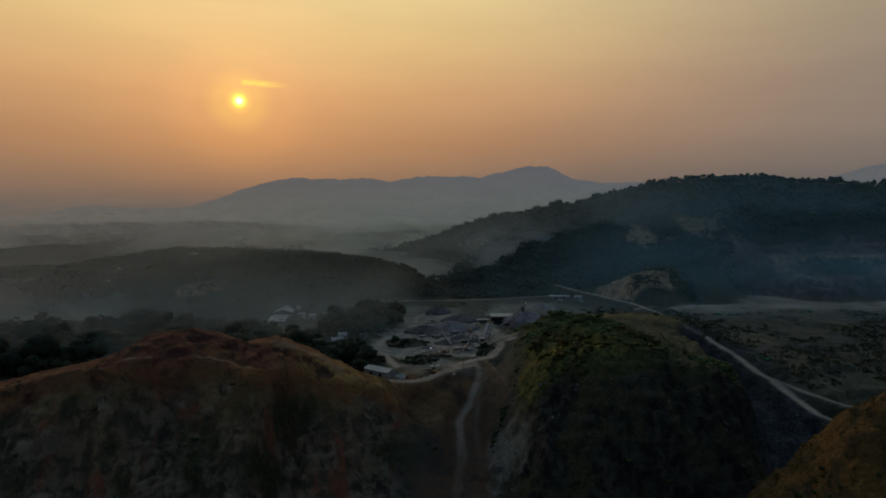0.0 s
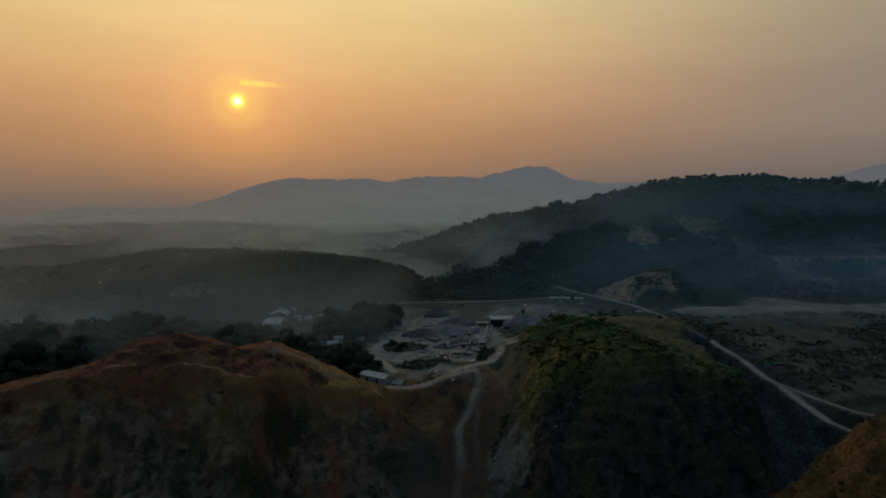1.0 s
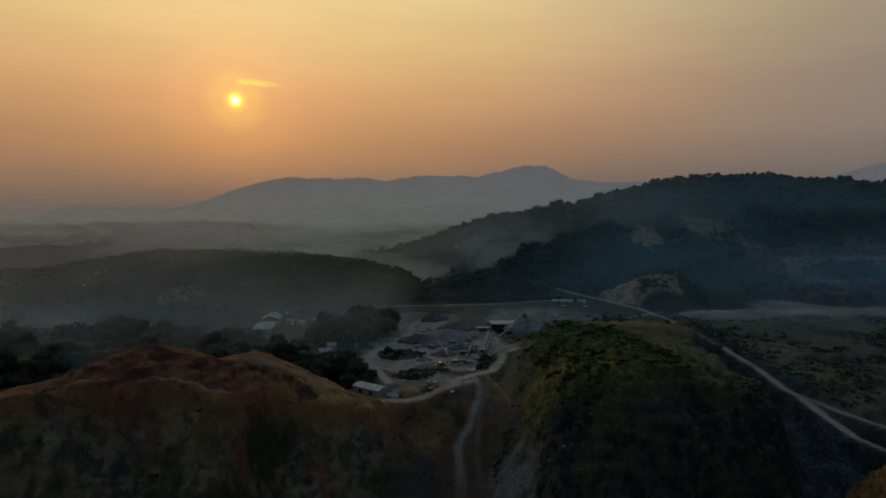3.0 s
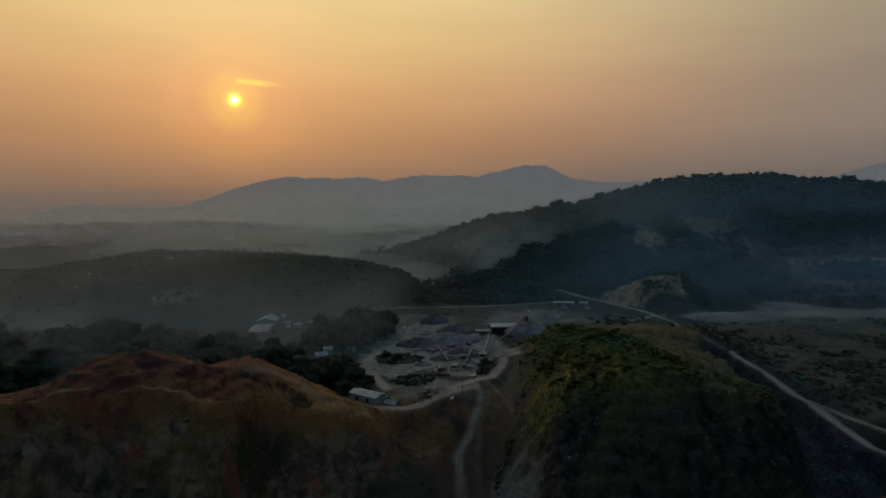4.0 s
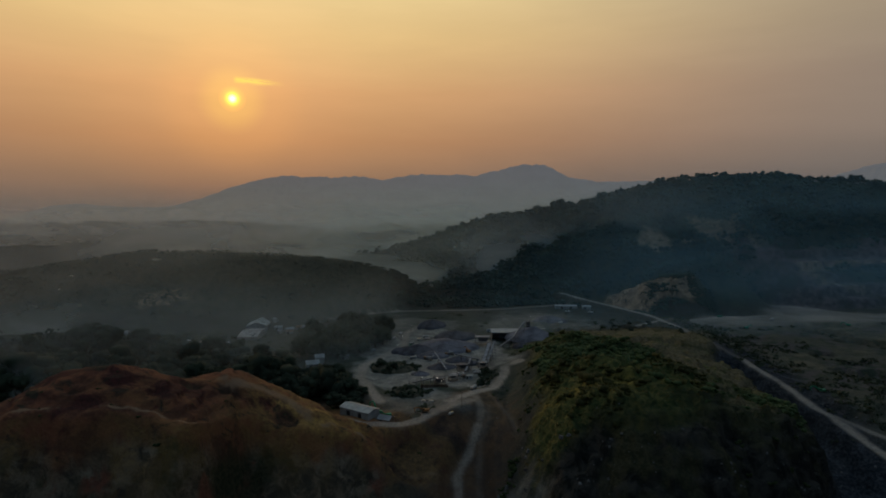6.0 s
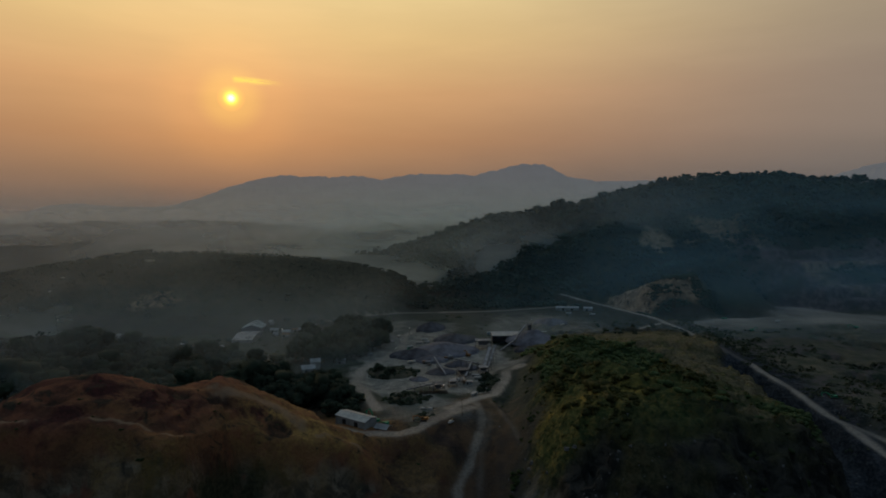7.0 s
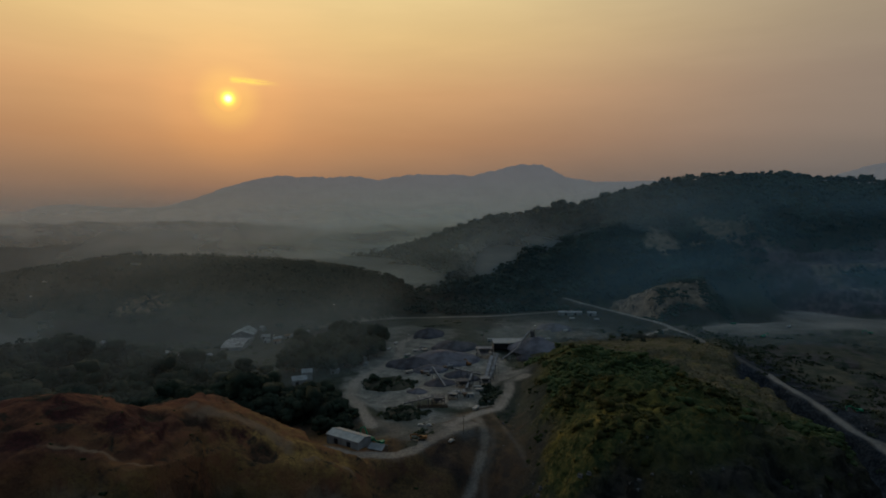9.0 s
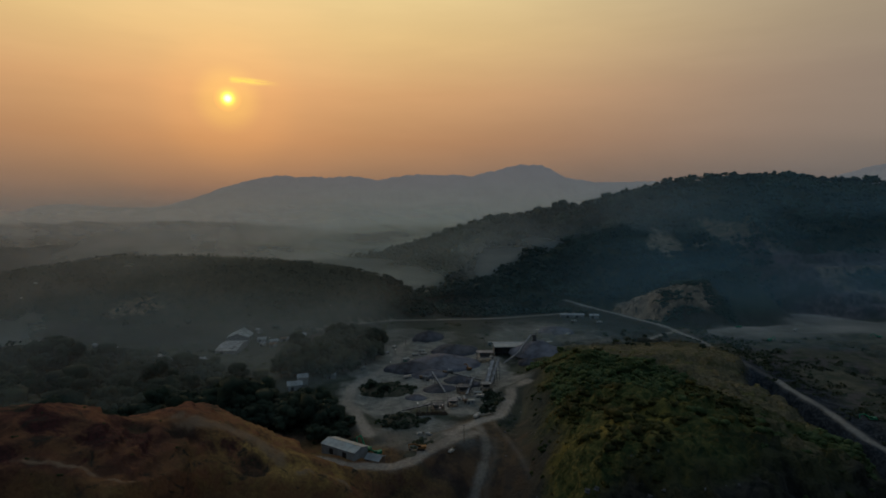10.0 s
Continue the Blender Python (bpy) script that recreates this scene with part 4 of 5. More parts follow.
spots = scatter(6500, 120, 330, 150, 320, lambda x, y, z, c, u: (c["dry"] > 0.3) & (patch(x, y, 85) < 0.12), 37)
low_growth("slope_grass", spots, np.random.default_rng(38).uniform(0.8, 2.2, len(spots)), "orange dry grass on the near slope", STRAW, 14, "grass", False, 0.22)
spots = scatter(1500, 120, 330, 150, 320, lambda x, y, z, c, u: (c["dry"] > 0.3) & (patch(x, y, 85) > 0.10), 183)
low_growth("slope_bushes", spots, np.random.default_rng(184).gamma(4.0, 0.4, len(spots)) + 0.5, "dark bushes clumped on the near dry slope", SHRUB, 12)
spots = scatter(9000, -420, 520, 290, 860, lambda x, y, z, c, u: (c["green"] < 0.2) & (c["plain"] < 0.3) & (c["dry"] < 0.1) & (c["track"] < 0.05) & (c["yard"] < 0.15) & (c["red"] < 0.3 + 0.3 * (u > 0.97)) & (c["scree"] < 0.3) & (patch(x, y, 87) > 0.08 + 0.2 * c["face"]), 39)
low_growth("slope_scrub", spots, np.random.default_rng(40).uniform(1.0, 3.2, len(spots)), "dark scrub scattered over quarry slopes", SHRUB, 10)

spots = scatter(8000, 262, 760, 440, 790, lambda x, y, z, c, u: (c["track"] < 0.05) & (c["yard"] < 0.1) & (c["plain"] > 0.3) & (vnoise(x / 60, y / 90, 161) + 0.7 * vnoise(x / 19, y / 19, 162) > 0.06), 163)
low_growth("plain_scrub", spots, np.random.default_rng(164).gamma(5.0, 0.5, len(spots)) + 0.8, "dark green scrub rolling over the quarry plain", PLAIN_SHRUB, 16, "scrub", False, 0.26)

spots = scatter(1100, -330, -60, 345, 490, lambda x, y, z, c, u: (c["red"] > 0.5) & (c["ochre"] < 0.6) & (u < 0.04 + 0.5 * c["hollow"] + 0.25 * (vnoise(x / 14, y / 14, 99) > 0.2)), 69)
low_growth("red_hill_scrub", spots, np.random.default_rng(70).uniform(0.5, 1.7, len(spots)), "small dark bushes on the red earth", SHRUB, 8)

spots = scatter(2400, 34, 100, 385, 570, lambda x, y, z, c, u: (c["green"] < 0.55) & (c["track"] < 0.04) & (c["face"] < 0.6) & (patch(x, y, 231) > 0.34) & (x > 44 + 0.1 * (y - 500)), 232)
low_growth("flank_scrub", spots, np.random.default_rng(233).gamma(4.0, 0.42, len(spots)) + 0.7, "dark scrub and dry bushes on the lower flank of the hill", SHRUB, 14)
spots = scatter(900, 15, 60, 500, 600, lambda x, y, z, c, u: (np.hypot((x - 42) / 8, (y - 552) / 30) + 0.5 * vnoise(x / 9, y / 9, 191) < 1) & (c["track"] < 0.05), 192)
low_growth("yard_scrub", spots, np.random.default_rng(193).gamma(4.0, 0.5, len(spots)) + 0.8, "dark green scrub between the plant yard and its track", PLAIN_SHRUB, 24, "scrub", False, 0.28)
spots = scatter(1500, -110, 30, 455, 520, lambda x, y, z, c, u: (c["track"] < 0.03) & (c["red"] < 0.2) & (patch(x, y, 195) > 0.12) & (np.hypot(x + 48, y - 461) > 20) & (np.hypot(x + 20, y - 462) > 14), 194)
low_growth("verge_scrub", spots, np.random.default_rng(196).gamma(4.0, 0.4, len(spots)) + 0.6, "dark scrub along the verges of the yard tracks", PLAIN_SHRUB, 24, "scrub", False, 0.28)


spots = scatter(1400, -62, 0, 505, 606, lambda x, y, z, c, u: (np.hypot((x + 38) / 21, (y - 586) / 15) + 0.5 * vnoise(x / 8, y / 8, 211) < 1) | (np.hypot((x + 21) / 15, (y - 519) / 13) < 1), 212)
spots[:, 2] += np.where(spots[:, 1] > 550, 4.6 * np.clip(1 - np.hypot((spots[:, 0] + 38) / 19, (spots[:, 1] - 586) / 19), 0, 1), 3.8 * np.clip(1 - np.hypot((spots[:, 0] + 22) / 13, (spots[:, 1] - 520) / 13), 0, 1))
low_growth("mound_scrub", spots, np.random.default_rng(213).gamma(4.0, 0.42, len(spots)) + 0.8, "dark green scrub growing over the earth mounds", PLAIN_SHRUB, 24, "scrub", False, 0.28)


def stone_mesh(count, spots, sizes, seed):
    g = np.random.default_rng(seed)
    base = np.array([(-1, -1, -1), (1, -1, -1), (1, 1, -1), (-1, 1, -1), (-1, -1, 1), (1, -1, 1), (1, 1, 1), (-1, 1, 1)], float) * 0.5
    f = np.array([(0, 3, 2, 1), (4, 5, 6, 7), (0, 1, 5, 4), (1, 2, 6, 5), (2, 3, 7, 6), (3, 0, 4, 7)])
    co, fa = [], []
    for k, (p, s_) in enumerate(zip(spots, sizes)):
        v = base * (1 + g.uniform(-0.35, 0.35, base.shape)) * s_ * g.uniform(0.6, 1.2, 3)
        v[4:] *= (0.75, 0.75, 1)
        a = g.uniform(0, 6.28)
        co.append(np.stack([v[:, 0] * math.cos(a) - v[:, 1] * math.sin(a), v[:, 0] * math.sin(a) + v[:, 1] * math.cos(a), v[:, 2]], 1) + p + (0, 0, 0.2 * s_))
        fa.append(f + 8 * k)
    return np.vstack(co), np.vstack(fa)


STONE = material("broken_stone", (0.105, 0.108, 0.112), 0.9, 0.8, 0.5)
STONE_PALE = material("pale_broken_stone", (0.20, 0.21, 0.23), 0.9, 0.8, 0.5)
rub = scatter(5200, -200, -105, 278, 316, lambda x, y, z, c, u: (patch(x, y, 93) > -0.05) & (u > 0.5 * step(y, 305, 324)), 41)
me = sheet("rubble", *stone_mesh(0, rub, np.random.default_rng(42).gamma(2.0, 0.2, len(rub)) + 0.15, 43))
me.materials.append(STONE_PALE)
tagged(new("rubble", me), "grey blasted rubble at the foot of the cut face", "rubble", kind="stuff")
rub = scatter(3000, 28, 300, 350, 560, lambda x, y, z, c, u: ((c["scree"] > 0.4) | (c["face"] > 0.5) | (x < 60)) & (c["track"] < 0.05) & (patch(x, y, 95) > 0.12), 44)
me = sheet("scree_stones", *stone_mesh(0, rub, np.random.default_rng(45).gamma(2.0, 0.22, len(rub)) + 0.2, 46))
me.materials.append(STONE)
tagged(new("scree_stones", me), "loose dark stones on the scree and pit floor", "rubble", kind="stuff")

# ---------------------------------------------------------------- things of the stone plant and the valley
class Shape:
    """Collects boxes, beams, tubes and slabs into one mesh."""

    def __init__(self):
        self.co, self.fa = [], []

    def put(self, verts, faces):
        base = len(self.co)
        self.co.extend(tuple(v) for v in verts)
        self.fa.extend(tuple(base + i for i in f) for f in faces)
        return self

    def box(self, x, y, z, sx, sy, sz, turn=0.0, taper=1.0):
        """A box that stands at z, with chamfered upright edges."""
        c = min(sx, sy) * 0.08
        hx, hy = sx / 2, sy / 2
        ring = [(-hx + c, -hy), (hx - c, -hy), (hx, -hy + c), (hx, hy - c), (hx - c, hy), (-hx + c, hy), (-hx, hy - c), (-hx, -hy + c)]
        ct, st = math.cos(turn), math.sin(turn)
        vs = []
        for k, zz in ((1.0, z), (taper, z + sz)):
            vs += [(x + (a * ct - b * st) * k, y + (a * st + b * ct) * k, zz) for a, b in ring]
        return self.put(vs, [tuple(range(7, -1, -1)), tuple(range(8, 16))] + [(i, (i + 1) % 8, 8 + (i + 1) % 8, 8 + i) for i in range(8)])

    def beam(self, a, b, wide, deep):
        """A bar of rectangular section between two points."""
        a, b = Vector(a), Vector(b)
        ax = (b - a).normalized()
        side = ax.cross(Vector((0, 0, 1)))
        side = side.normalized() if side.length > 1e-3 else Vector((1, 0, 0))
        up = side.cross(ax)
        vs = [p + side * sx * wide / 2 + up * sz * deep / 2 for p in (a, b) for sx, sz in ((-1, -1), (1, -1), (1, 1), (-1, 1))]
        return self.put(vs, [(3, 2, 1, 0), (4, 5, 6, 7)] + [(i, (i + 1) % 4, 4 + (i + 1) % 4, 4 + i) for i in range(4)])

    def tube(self, a, b, r0, r1=None, n=10):
        a, b = Vector(a), Vector(b)
        ax = (b - a).normalized()
        side = ax.orthogonal().normalized()
        up = ax.cross(side)
        vs = [p + (side * math.cos(k * 2 * math.pi / n) + up * math.sin(k * 2 * math.pi / n)) * r for p, r in ((a, r0), (b, r0 if r1 is None else r1)) for k in range(n)]
        return self.put(vs, [tuple(range(n - 1, -1, -1)), tuple(range(n, 2 * n))] + [(i, (i + 1) % n, n + (i + 1) % n, n + i) for i in range(n)])

    def mesh(self, name):
        me = bpy.data.meshes.new(name)
        me.from_pydata(self.co, [], self.fa)
        me.update()
        return me


TIN_WHITE = material("white_sheet_metal", (0.30, 0.32, 0.33), 0.55, 0.5, 0.18, 0.05, 0.2)
TIN_PALE = material("pale_sheet_metal", (0.31, 0.335, 0.335), 0.6, 0.5, 0.2, 0.05, 0.2)
TIN_GREY = material("grey_sheet_metal", (0.25, 0.26, 0.275), 0.6, 0.5, 0.25, 0.05, 0.3)
TIN_RUST = material("rusted_sheet", (0.24, 0.17, 0.12), 0.8, 0.5, 0.35, 0.1, 0.0, (0.13, 0.09, 0.07))
WALL_WHITE = material("white_plaster", (0.22, 0.23, 0.235), 0.9, 0.6, 0.2)
DARK = material("dark_door_panel", (0.02, 0.02, 0.022), 0.8, 1.0, 0.2, 0.0)
STEEL = material("dusty_steel", (0.12, 0.12, 0.125), 0.7, 1.0, 0.35, 0.1, 0.2)
BELT = material("conveyor_belt", (0.26, 0.26, 0.27), 0.85, 1.0, 0.3)
PAINT_GREEN = material("green_machine_paint", (0.02, 0.24, 0.13), 0.5, 1.0, 0.25, 0.05)
PAINT_ORANGE = material("orange_machine_paint", (0.26, 0.12, 0.04), 0.6, 1.0, 0.25, 0.05)
PAINT_WHITE = material("white_vehicle_paint", (0.40, 0.40, 0.39), 0.35, 1.0, 0.12, 0.0)
RUBBER = material("dusty_rubber", (0.05, 0.048, 0.045), 0.9, 2.0, 0.3)
GLASS = material("dark_glass", (0.03, 0.035, 0.04), 0.12, 1.0, 0.1, 0.0)
TIMBER = material("weathered_timber", (0.10, 0.075, 0.055), 0.9, 2.0, 0.3)
GRAVEL = material("crushed_stone", (0.115, 0.118, 0.140), 0.95, 0.35, 0.35, 0.6)
GRAVEL_DARK = material("dark_crushed_stone", (0.066, 0.069, 0.084), 0.95, 0.35, 0.35, 0.6)
EARTH = material("heaped_earth", (0.062, 0.058, 0.040), 0.95, 0.35, 0.35, 0.6)
LAMP = bpy.data.materials.new("lit_lamp")
LAMP.use_nodes = True
ln = Nodes(LAMP.node_tree)
le = ln.add("ShaderNodeEmission")
le.inputs[0].default_value, le.inputs[1].default_value = (1.0, 0.95, 0.85, 1), 2.5
ln.link(le.outputs[0], ln.add("ShaderNodeOutputMaterial").inputs[0])


def thing(name, label, category, x, y, turn=0.0, group="", sink=0.15, z=None):
    ob = new(name)
    zz = height(x, y) - sink if z is None else z
    ob.matrix_basis = pose(x, y, zz, 0, 0, turn)
    return tagged(ob, label, category, group)


def add(name, shape, mat, parent, label=""):
    me = shape.mesh(name)
    return part(name, me, mat, parent, label)


def corrugated(x0, x1, y0, z0, y1, z1, pitch=0.9, rise=0.08, thick=0.06):
    """A ribbed roof sheet between two eave lines."""
    s = Shape()
    n = max(2, int((x1 - x0) / pitch))
    vs, fs = [], []
    for k in range(n + 1):
        xx = x0 + (x1 - x0) * k / n
        lift = rise * (k % 2)
        vs += [(xx, y0, z0 + lift), (xx, y1, z1 + lift), (xx, y0, z0 + lift - thick), (xx, y1, z1 + lift - thick)]
    for k in range(n):
        a, b = 4 * k, 4 * k + 4
        fs += [(a, b, b + 1, a + 1), (a + 3, b + 3, b + 2, a + 2), (a, a + 2, b + 2, b), (a + 1, b + 1, b + 3, a + 3)]
    return s.put(vs, fs)


def gable_house(name, label, category, x, y, turn, long, wide, wall, rise, roof_mat, wall_mat, group="", doors=1, windows=2, z=None):
    """A house or shed: four walls, two roof sheets, ridge cap, doors and windows."""
    ob = thing(name, label, category, x, y, turn, group, z=z)
    lx, ly, over = long / 2, wide / 2, 0.5
    t = 0.2
    for sx, sy, cx, cy in ((long, t, 0, -ly), (long, t, 0, ly)):
        add("wall", Shape().box(cx, cy, -1.2, sx, sy, wall + 1.2), wall_mat, ob)
    for sgn in (-1, 1):
        g = Shape()
        xo, xi = sgn * lx, sgn * (lx - t)
        pts = [(-ly, -1.2), (ly, -1.2), (ly, wall), (0, wall + rise), (-ly, wall)]
        g.put([(xo, a, b) for a, b in pts] + [(xi, a, b) for a, b in pts], [(0, 1, 2, 3, 4), (9, 8, 7, 6, 5)] + [(i, 5 + i, 5 + (i + 1) % 5, (i + 1) % 5) for i in range(5)])
        add("gable", g, wall_mat, ob)
    drop = rise / ly * over
    roof_a = add("roof", corrugated(-lx - over, lx + over, -ly - over, wall - drop + 0.05, 0, wall + rise + 0.05), roof_mat, ob)
    add("roof", corrugated(-lx - over, lx + over, ly + over, wall - drop + 0.05, 0, wall + rise + 0.05), roof_mat, ob)
    add("ridge_cap", Shape().beam((-lx - over, 0, wall + rise + 0.12), (lx + over, 0, wall + rise + 0.12), 0.5, 0.12), roof_mat, roof_a)
    for k in range(doors):
        # dark slab on the wall in place of a doorway's inner shade
        add("door", Shape().box(-lx * 0.4 + k * long * 0.4, -ly - 0.12, 0, min(3.0, long * 0.22), 0.08, min(3.2, wall * 0.75)), DARK, ob, "dark open doorway")
    for k in range(windows):
        xx = -lx + long * (k + 0.7) / (windows + 0.4)
        win = add("window", Shape().box(xx, ly + 0.12, wall * 0.4, 1.4, 0.08, 1.2), GLASS, ob)
        add("window_sill", Shape().box(xx, ly + 0.2, wall * 0.4 - 0.1, 1.6, 0.2, 0.1), wall_mat, win)
    return ob


# sheds by the loop of the track
gable_house("quarry_shed", "long quarry shed with a pale sheet-metal roof", "shed", -51.0, 462.5, -34.0, 24.5, 11.0, 4.6, 1.5, TIN_PALE, WALL_WHITE, doors=2, windows=4, z=height(-50, 455) - 0.2)
gable_house("storage_hut", "small pale hut beside the quarry shed", "hut", -33.0, 454.5, -25.0, 8.5, 7.5, 2.8, 1.5, WALL_WHITE, TIN_RUST, doors=1, windows=1)
# valley buildings
gable_house("warehouse", "low warehouse with a grey sheet roof among the trees", "warehouse", -217, 760, 4.0, 22.0, 46.0, 5.0, 2.6, TIN_GREY, WALL_WHITE, doors=1, windows=4)
gable_house("warehouse", "white warehouse with a bright pitched roof end", "warehouse", -222, 804, 95.0, 34.0, 24.0, 5.0, 4.5, TIN_PALE, WALL_WHITE, doors=2, windows=5)
gable_house("white_house", "white house at the edge of the wood", "house", -110, 592, 20.0, 11.0, 9.0, 4.5, 2.2, TIN_WHITE, WALL_WHITE, doors=1, windows=3)
gable_house("white_house", "small white upper house behind the other one", "house", -106, 603, 15.0, 8.0, 7.0, 6.5, 2.0, TIN_WHITE, WALL_WHITE, doors=1, windows=2)
gable_house("tin_hut", "pale tin hut by the plant track", "hut", -86, 620, 5.0, 7.0, 5.0, 3.0, 1.2, TIN_WHITE, TIN_GREY, doors=1, windows=1)
gable_house("site_office", "long low site office with a white roof", "office", 180, 886, -4.0, 30.0, 9.0, 4.0, 1.2, TIN_WHITE, WALL_WHITE, doors=2, windows=5)
gable_house("site_office", "short low site office with a white roof", "office", 207, 880, -4.0, 11.0, 8.0, 4.0, 1.2, TIN_WHITE, WALL_WHITE, doors=1, windows=2)
g = np.random.default_rng(60)
for k, (hx, hy) in enumerate(((-190, 781), (-181, 790), (-170, 796), (-160, 788), (-197, 800), (-176, 772), (-150, 802), (-240, 712), (-256, 716), (-228, 705), (-275, 722), (-395, 770), (-372, 778), (-345, 762), (-496, 797), (-470, 804), (-484, 800), (-441, 707), (-205, 815))):
    gable_house("village_house", ("small village house with a grey metal roof", "small village house with a white roof", "low village house with a rusted roof")[k % 3], "house", hx, hy, g.uniform(-40, 40),
                g.uniform(6, 10), g.uniform(5, 7), 3.0, 1.5, (TIN_GREY, TIN_WHITE, TIN_RUST)[k % 3], WALL_WHITE, "village houses", 1, 2)


# heaps of crushed stone
def heap(label, x, y, r, h, mat, seed, category="mound"):
    a, q = np.meshgrid(np.linspace(0, 2 * np.pi, 40, endpoint=False), np.linspace(0, 1, 16))
    X, Y = (q * r * np.cos(a) * (1 + 0.16 * np.sin(2 * a + seed))).ravel(), (q * r * np.sin(a) * (1 + 0.12 * np.cos(3 * a + seed))).ravel()
    Z = h * np.clip(1.08 - q.ravel() ** 0.85 - 0.12 * np.exp(-(q.ravel() / 0.12) ** 2), 0, 1) + (1 - q.ravel()) * 1.1 * fbm(X + 50 * seed, Y, 7, 4, 0.55, seed)
    Z = Z - 2.5 * step(q.ravel(), 0.9, 1.0)
    i, j = np.meshgrid(np.arange(15), np.arange(40), indexing="ij")
    k = (j + 1) % 40
    me = sheet("mound", np.stack([X, Y, Z], 1), np.stack([i * 40 + j, (i + 1) * 40 + j, (i + 1) * 40 + k, i * 40 + k], -1).reshape(-1, 4))
    me.polygons.foreach_set("use_smooth", np.ones(len(me.polygons), bool))
    me.materials.append(mat)
    ob = new("mound", me)
    ob.matrix_basis = pose(x, y, height(x, y) + 0.2)
    return tagged(ob, label, category, "stockpiles of the plant")


heap("broad grey heap of crushed stone", 8, 661, 31, 8.5, GRAVEL, 1)
heap("dark grey heap of crushed stone", -19, 645, 23, 6.5, GRAVEL_DARK, 2)
heap("tall grey cone of crushed stone under a conveyor", 100, 686, 27, 13, GRAVEL, 3)
heap("low dark heap of fine stone", 84, 655, 9, 5, GRAVEL_DARK, 4)
heap("dark heap of stone beyond the plant", -6, 772, 21, 9, GRAVEL_DARK, 5)
heap("long dark ridge of waste stone", 20, 710, 25, 6, GRAVEL_DARK, 6)
heap("low grey heap of stone dust", -4, 628, 15, 4, GRAVEL, 7)
heap("heap of dark stone near the crusher", 20, 610, 12, 5, GRAVEL_DARK, 8)
heap("low dark heap of waste stone between machines", 4, 588, 13, 3.5, GRAVEL_DARK, 13)
heap("small dark heap of stone beside the sorting frame", 28, 602, 9, 3.2, GRAVEL_DARK, 14)
heap("low heap of grey stone by the track", -14, 566, 8, 2.4, GRAVEL, 15)
heap("overgrown mound of earth beside the track", -38, 586, 19, 5, EARTH, 9, "mound")
heap("mound of earth below the crusher", -22, 520, 13, 4, EARTH, 10, "mound")
heap("small red mound of spoil by the loop track", -14, 461, 5, 2, EARTH, 11, "mound")
heap("grey heap of stone near the far offices", 140, 800, 24, 7, GRAVEL, 12)


# conveyors
def conveyor(label, a, b, wide=1.6, legs=2):
    """A belt on two side girders with rollers and trestle legs down to the ground."""
    a, b = Vector(a), Vector(b)
    ob = new("conveyor")
    ob.matrix_basis = pose(a.x, a.y, height(a.x, a.y))
    o = Vector((a.x, a.y, height(a.x, a.y)))
    p, q = a - o, b - o
    ax = (q - p).normalized()
    side = ax.cross(Vector((0, 0, 1))).normalized()
    add("belt", Shape().beam(p + Vector((0, 0, 0.35)), q + Vector((0, 0, 0.35)), wide, 0.12), BELT, ob, "pale dusty belt")
    for s in (-1, 1):
        off = side * s * wide * 0.56
        add("girder", Shape().beam(p + off, q + off, 0.2, 0.7), STEEL, ob)
        rail = add("handrail", Shape().beam(p + off * 1.4 + Vector((0, 0, 1.2)), q + off * 1.4 + Vector((0, 0, 1.2)), 0.08, 0.08), STEEL, ob)
    for s, w_ in ((p, 0.4), (q, 0.45)):
        add("drum", Shape().tube(s - side * wide * 0.5, s + side * wide * 0.5, w_), STEEL, ob)
    n = legs + 1
    for k in range(1, n + 1):
        c = p + (q - p) * (k / (n + 0.35))
        foot = height(o.x + c.x, o.y + c.y) - o.z - 0.3
        if c.z - foot < 1.0:
            continue
        tr = Shape()
        for s in (-1, 1):
            tr.beam(c + side * s * wide * 0.5, Vector((c.x, c.y, foot)) + side * s * wide * 0.95, 0.28, 0.28)
        tr.beam(c * 0.5 + Vector((c.x, c.y, foot)) * 0.5 - side * wide * 0.7, c * 0.5 + Vector((c.x, c.y, foot)) * 0.5 + side * wide * 0.7, 0.2, 0.2)
        add("trestle", tr, STEEL, ob)
    return tagged(ob, label, "conveyor", "conveyors of the plant")


conveyor("dusty conveyor running level over the yard", (17, 600, -4), (37, 590, -6), 1.8, 3)
conveyor("steep pale conveyor rising from the screen", (40, 585, -9), (49, 618, 2), 2.6, 2)
conveyor("steep dark conveyor beside the pale one", (44, 588, -9), (54, 620, 3), 1.6, 2)
conveyor("pale conveyor lifting stone to the tower", (62, 655, -11), (80, 667, -2), 1.4, 2)
conveyor("steep conveyor to the head of the stone cone", (78, 668, -3), (92, 684, 9), 1.4, 2)
conveyor("long thin conveyor leaning over the stone cone", (128, 668, -9), (97, 690, 3), 1.2, 2)
conveyor("low conveyor under the crusher frame", (-22, 530, -9), (-3, 534, -6), 1.3, 2)
conveyor("short dark conveyor feeding the yard heap", (8, 572, -10), (-2, 606, -4), 1.3, 2)
conveyor("short dark conveyor behind the crusher", (24, 566, -10), (30, 590, -5), 1.3, 2)


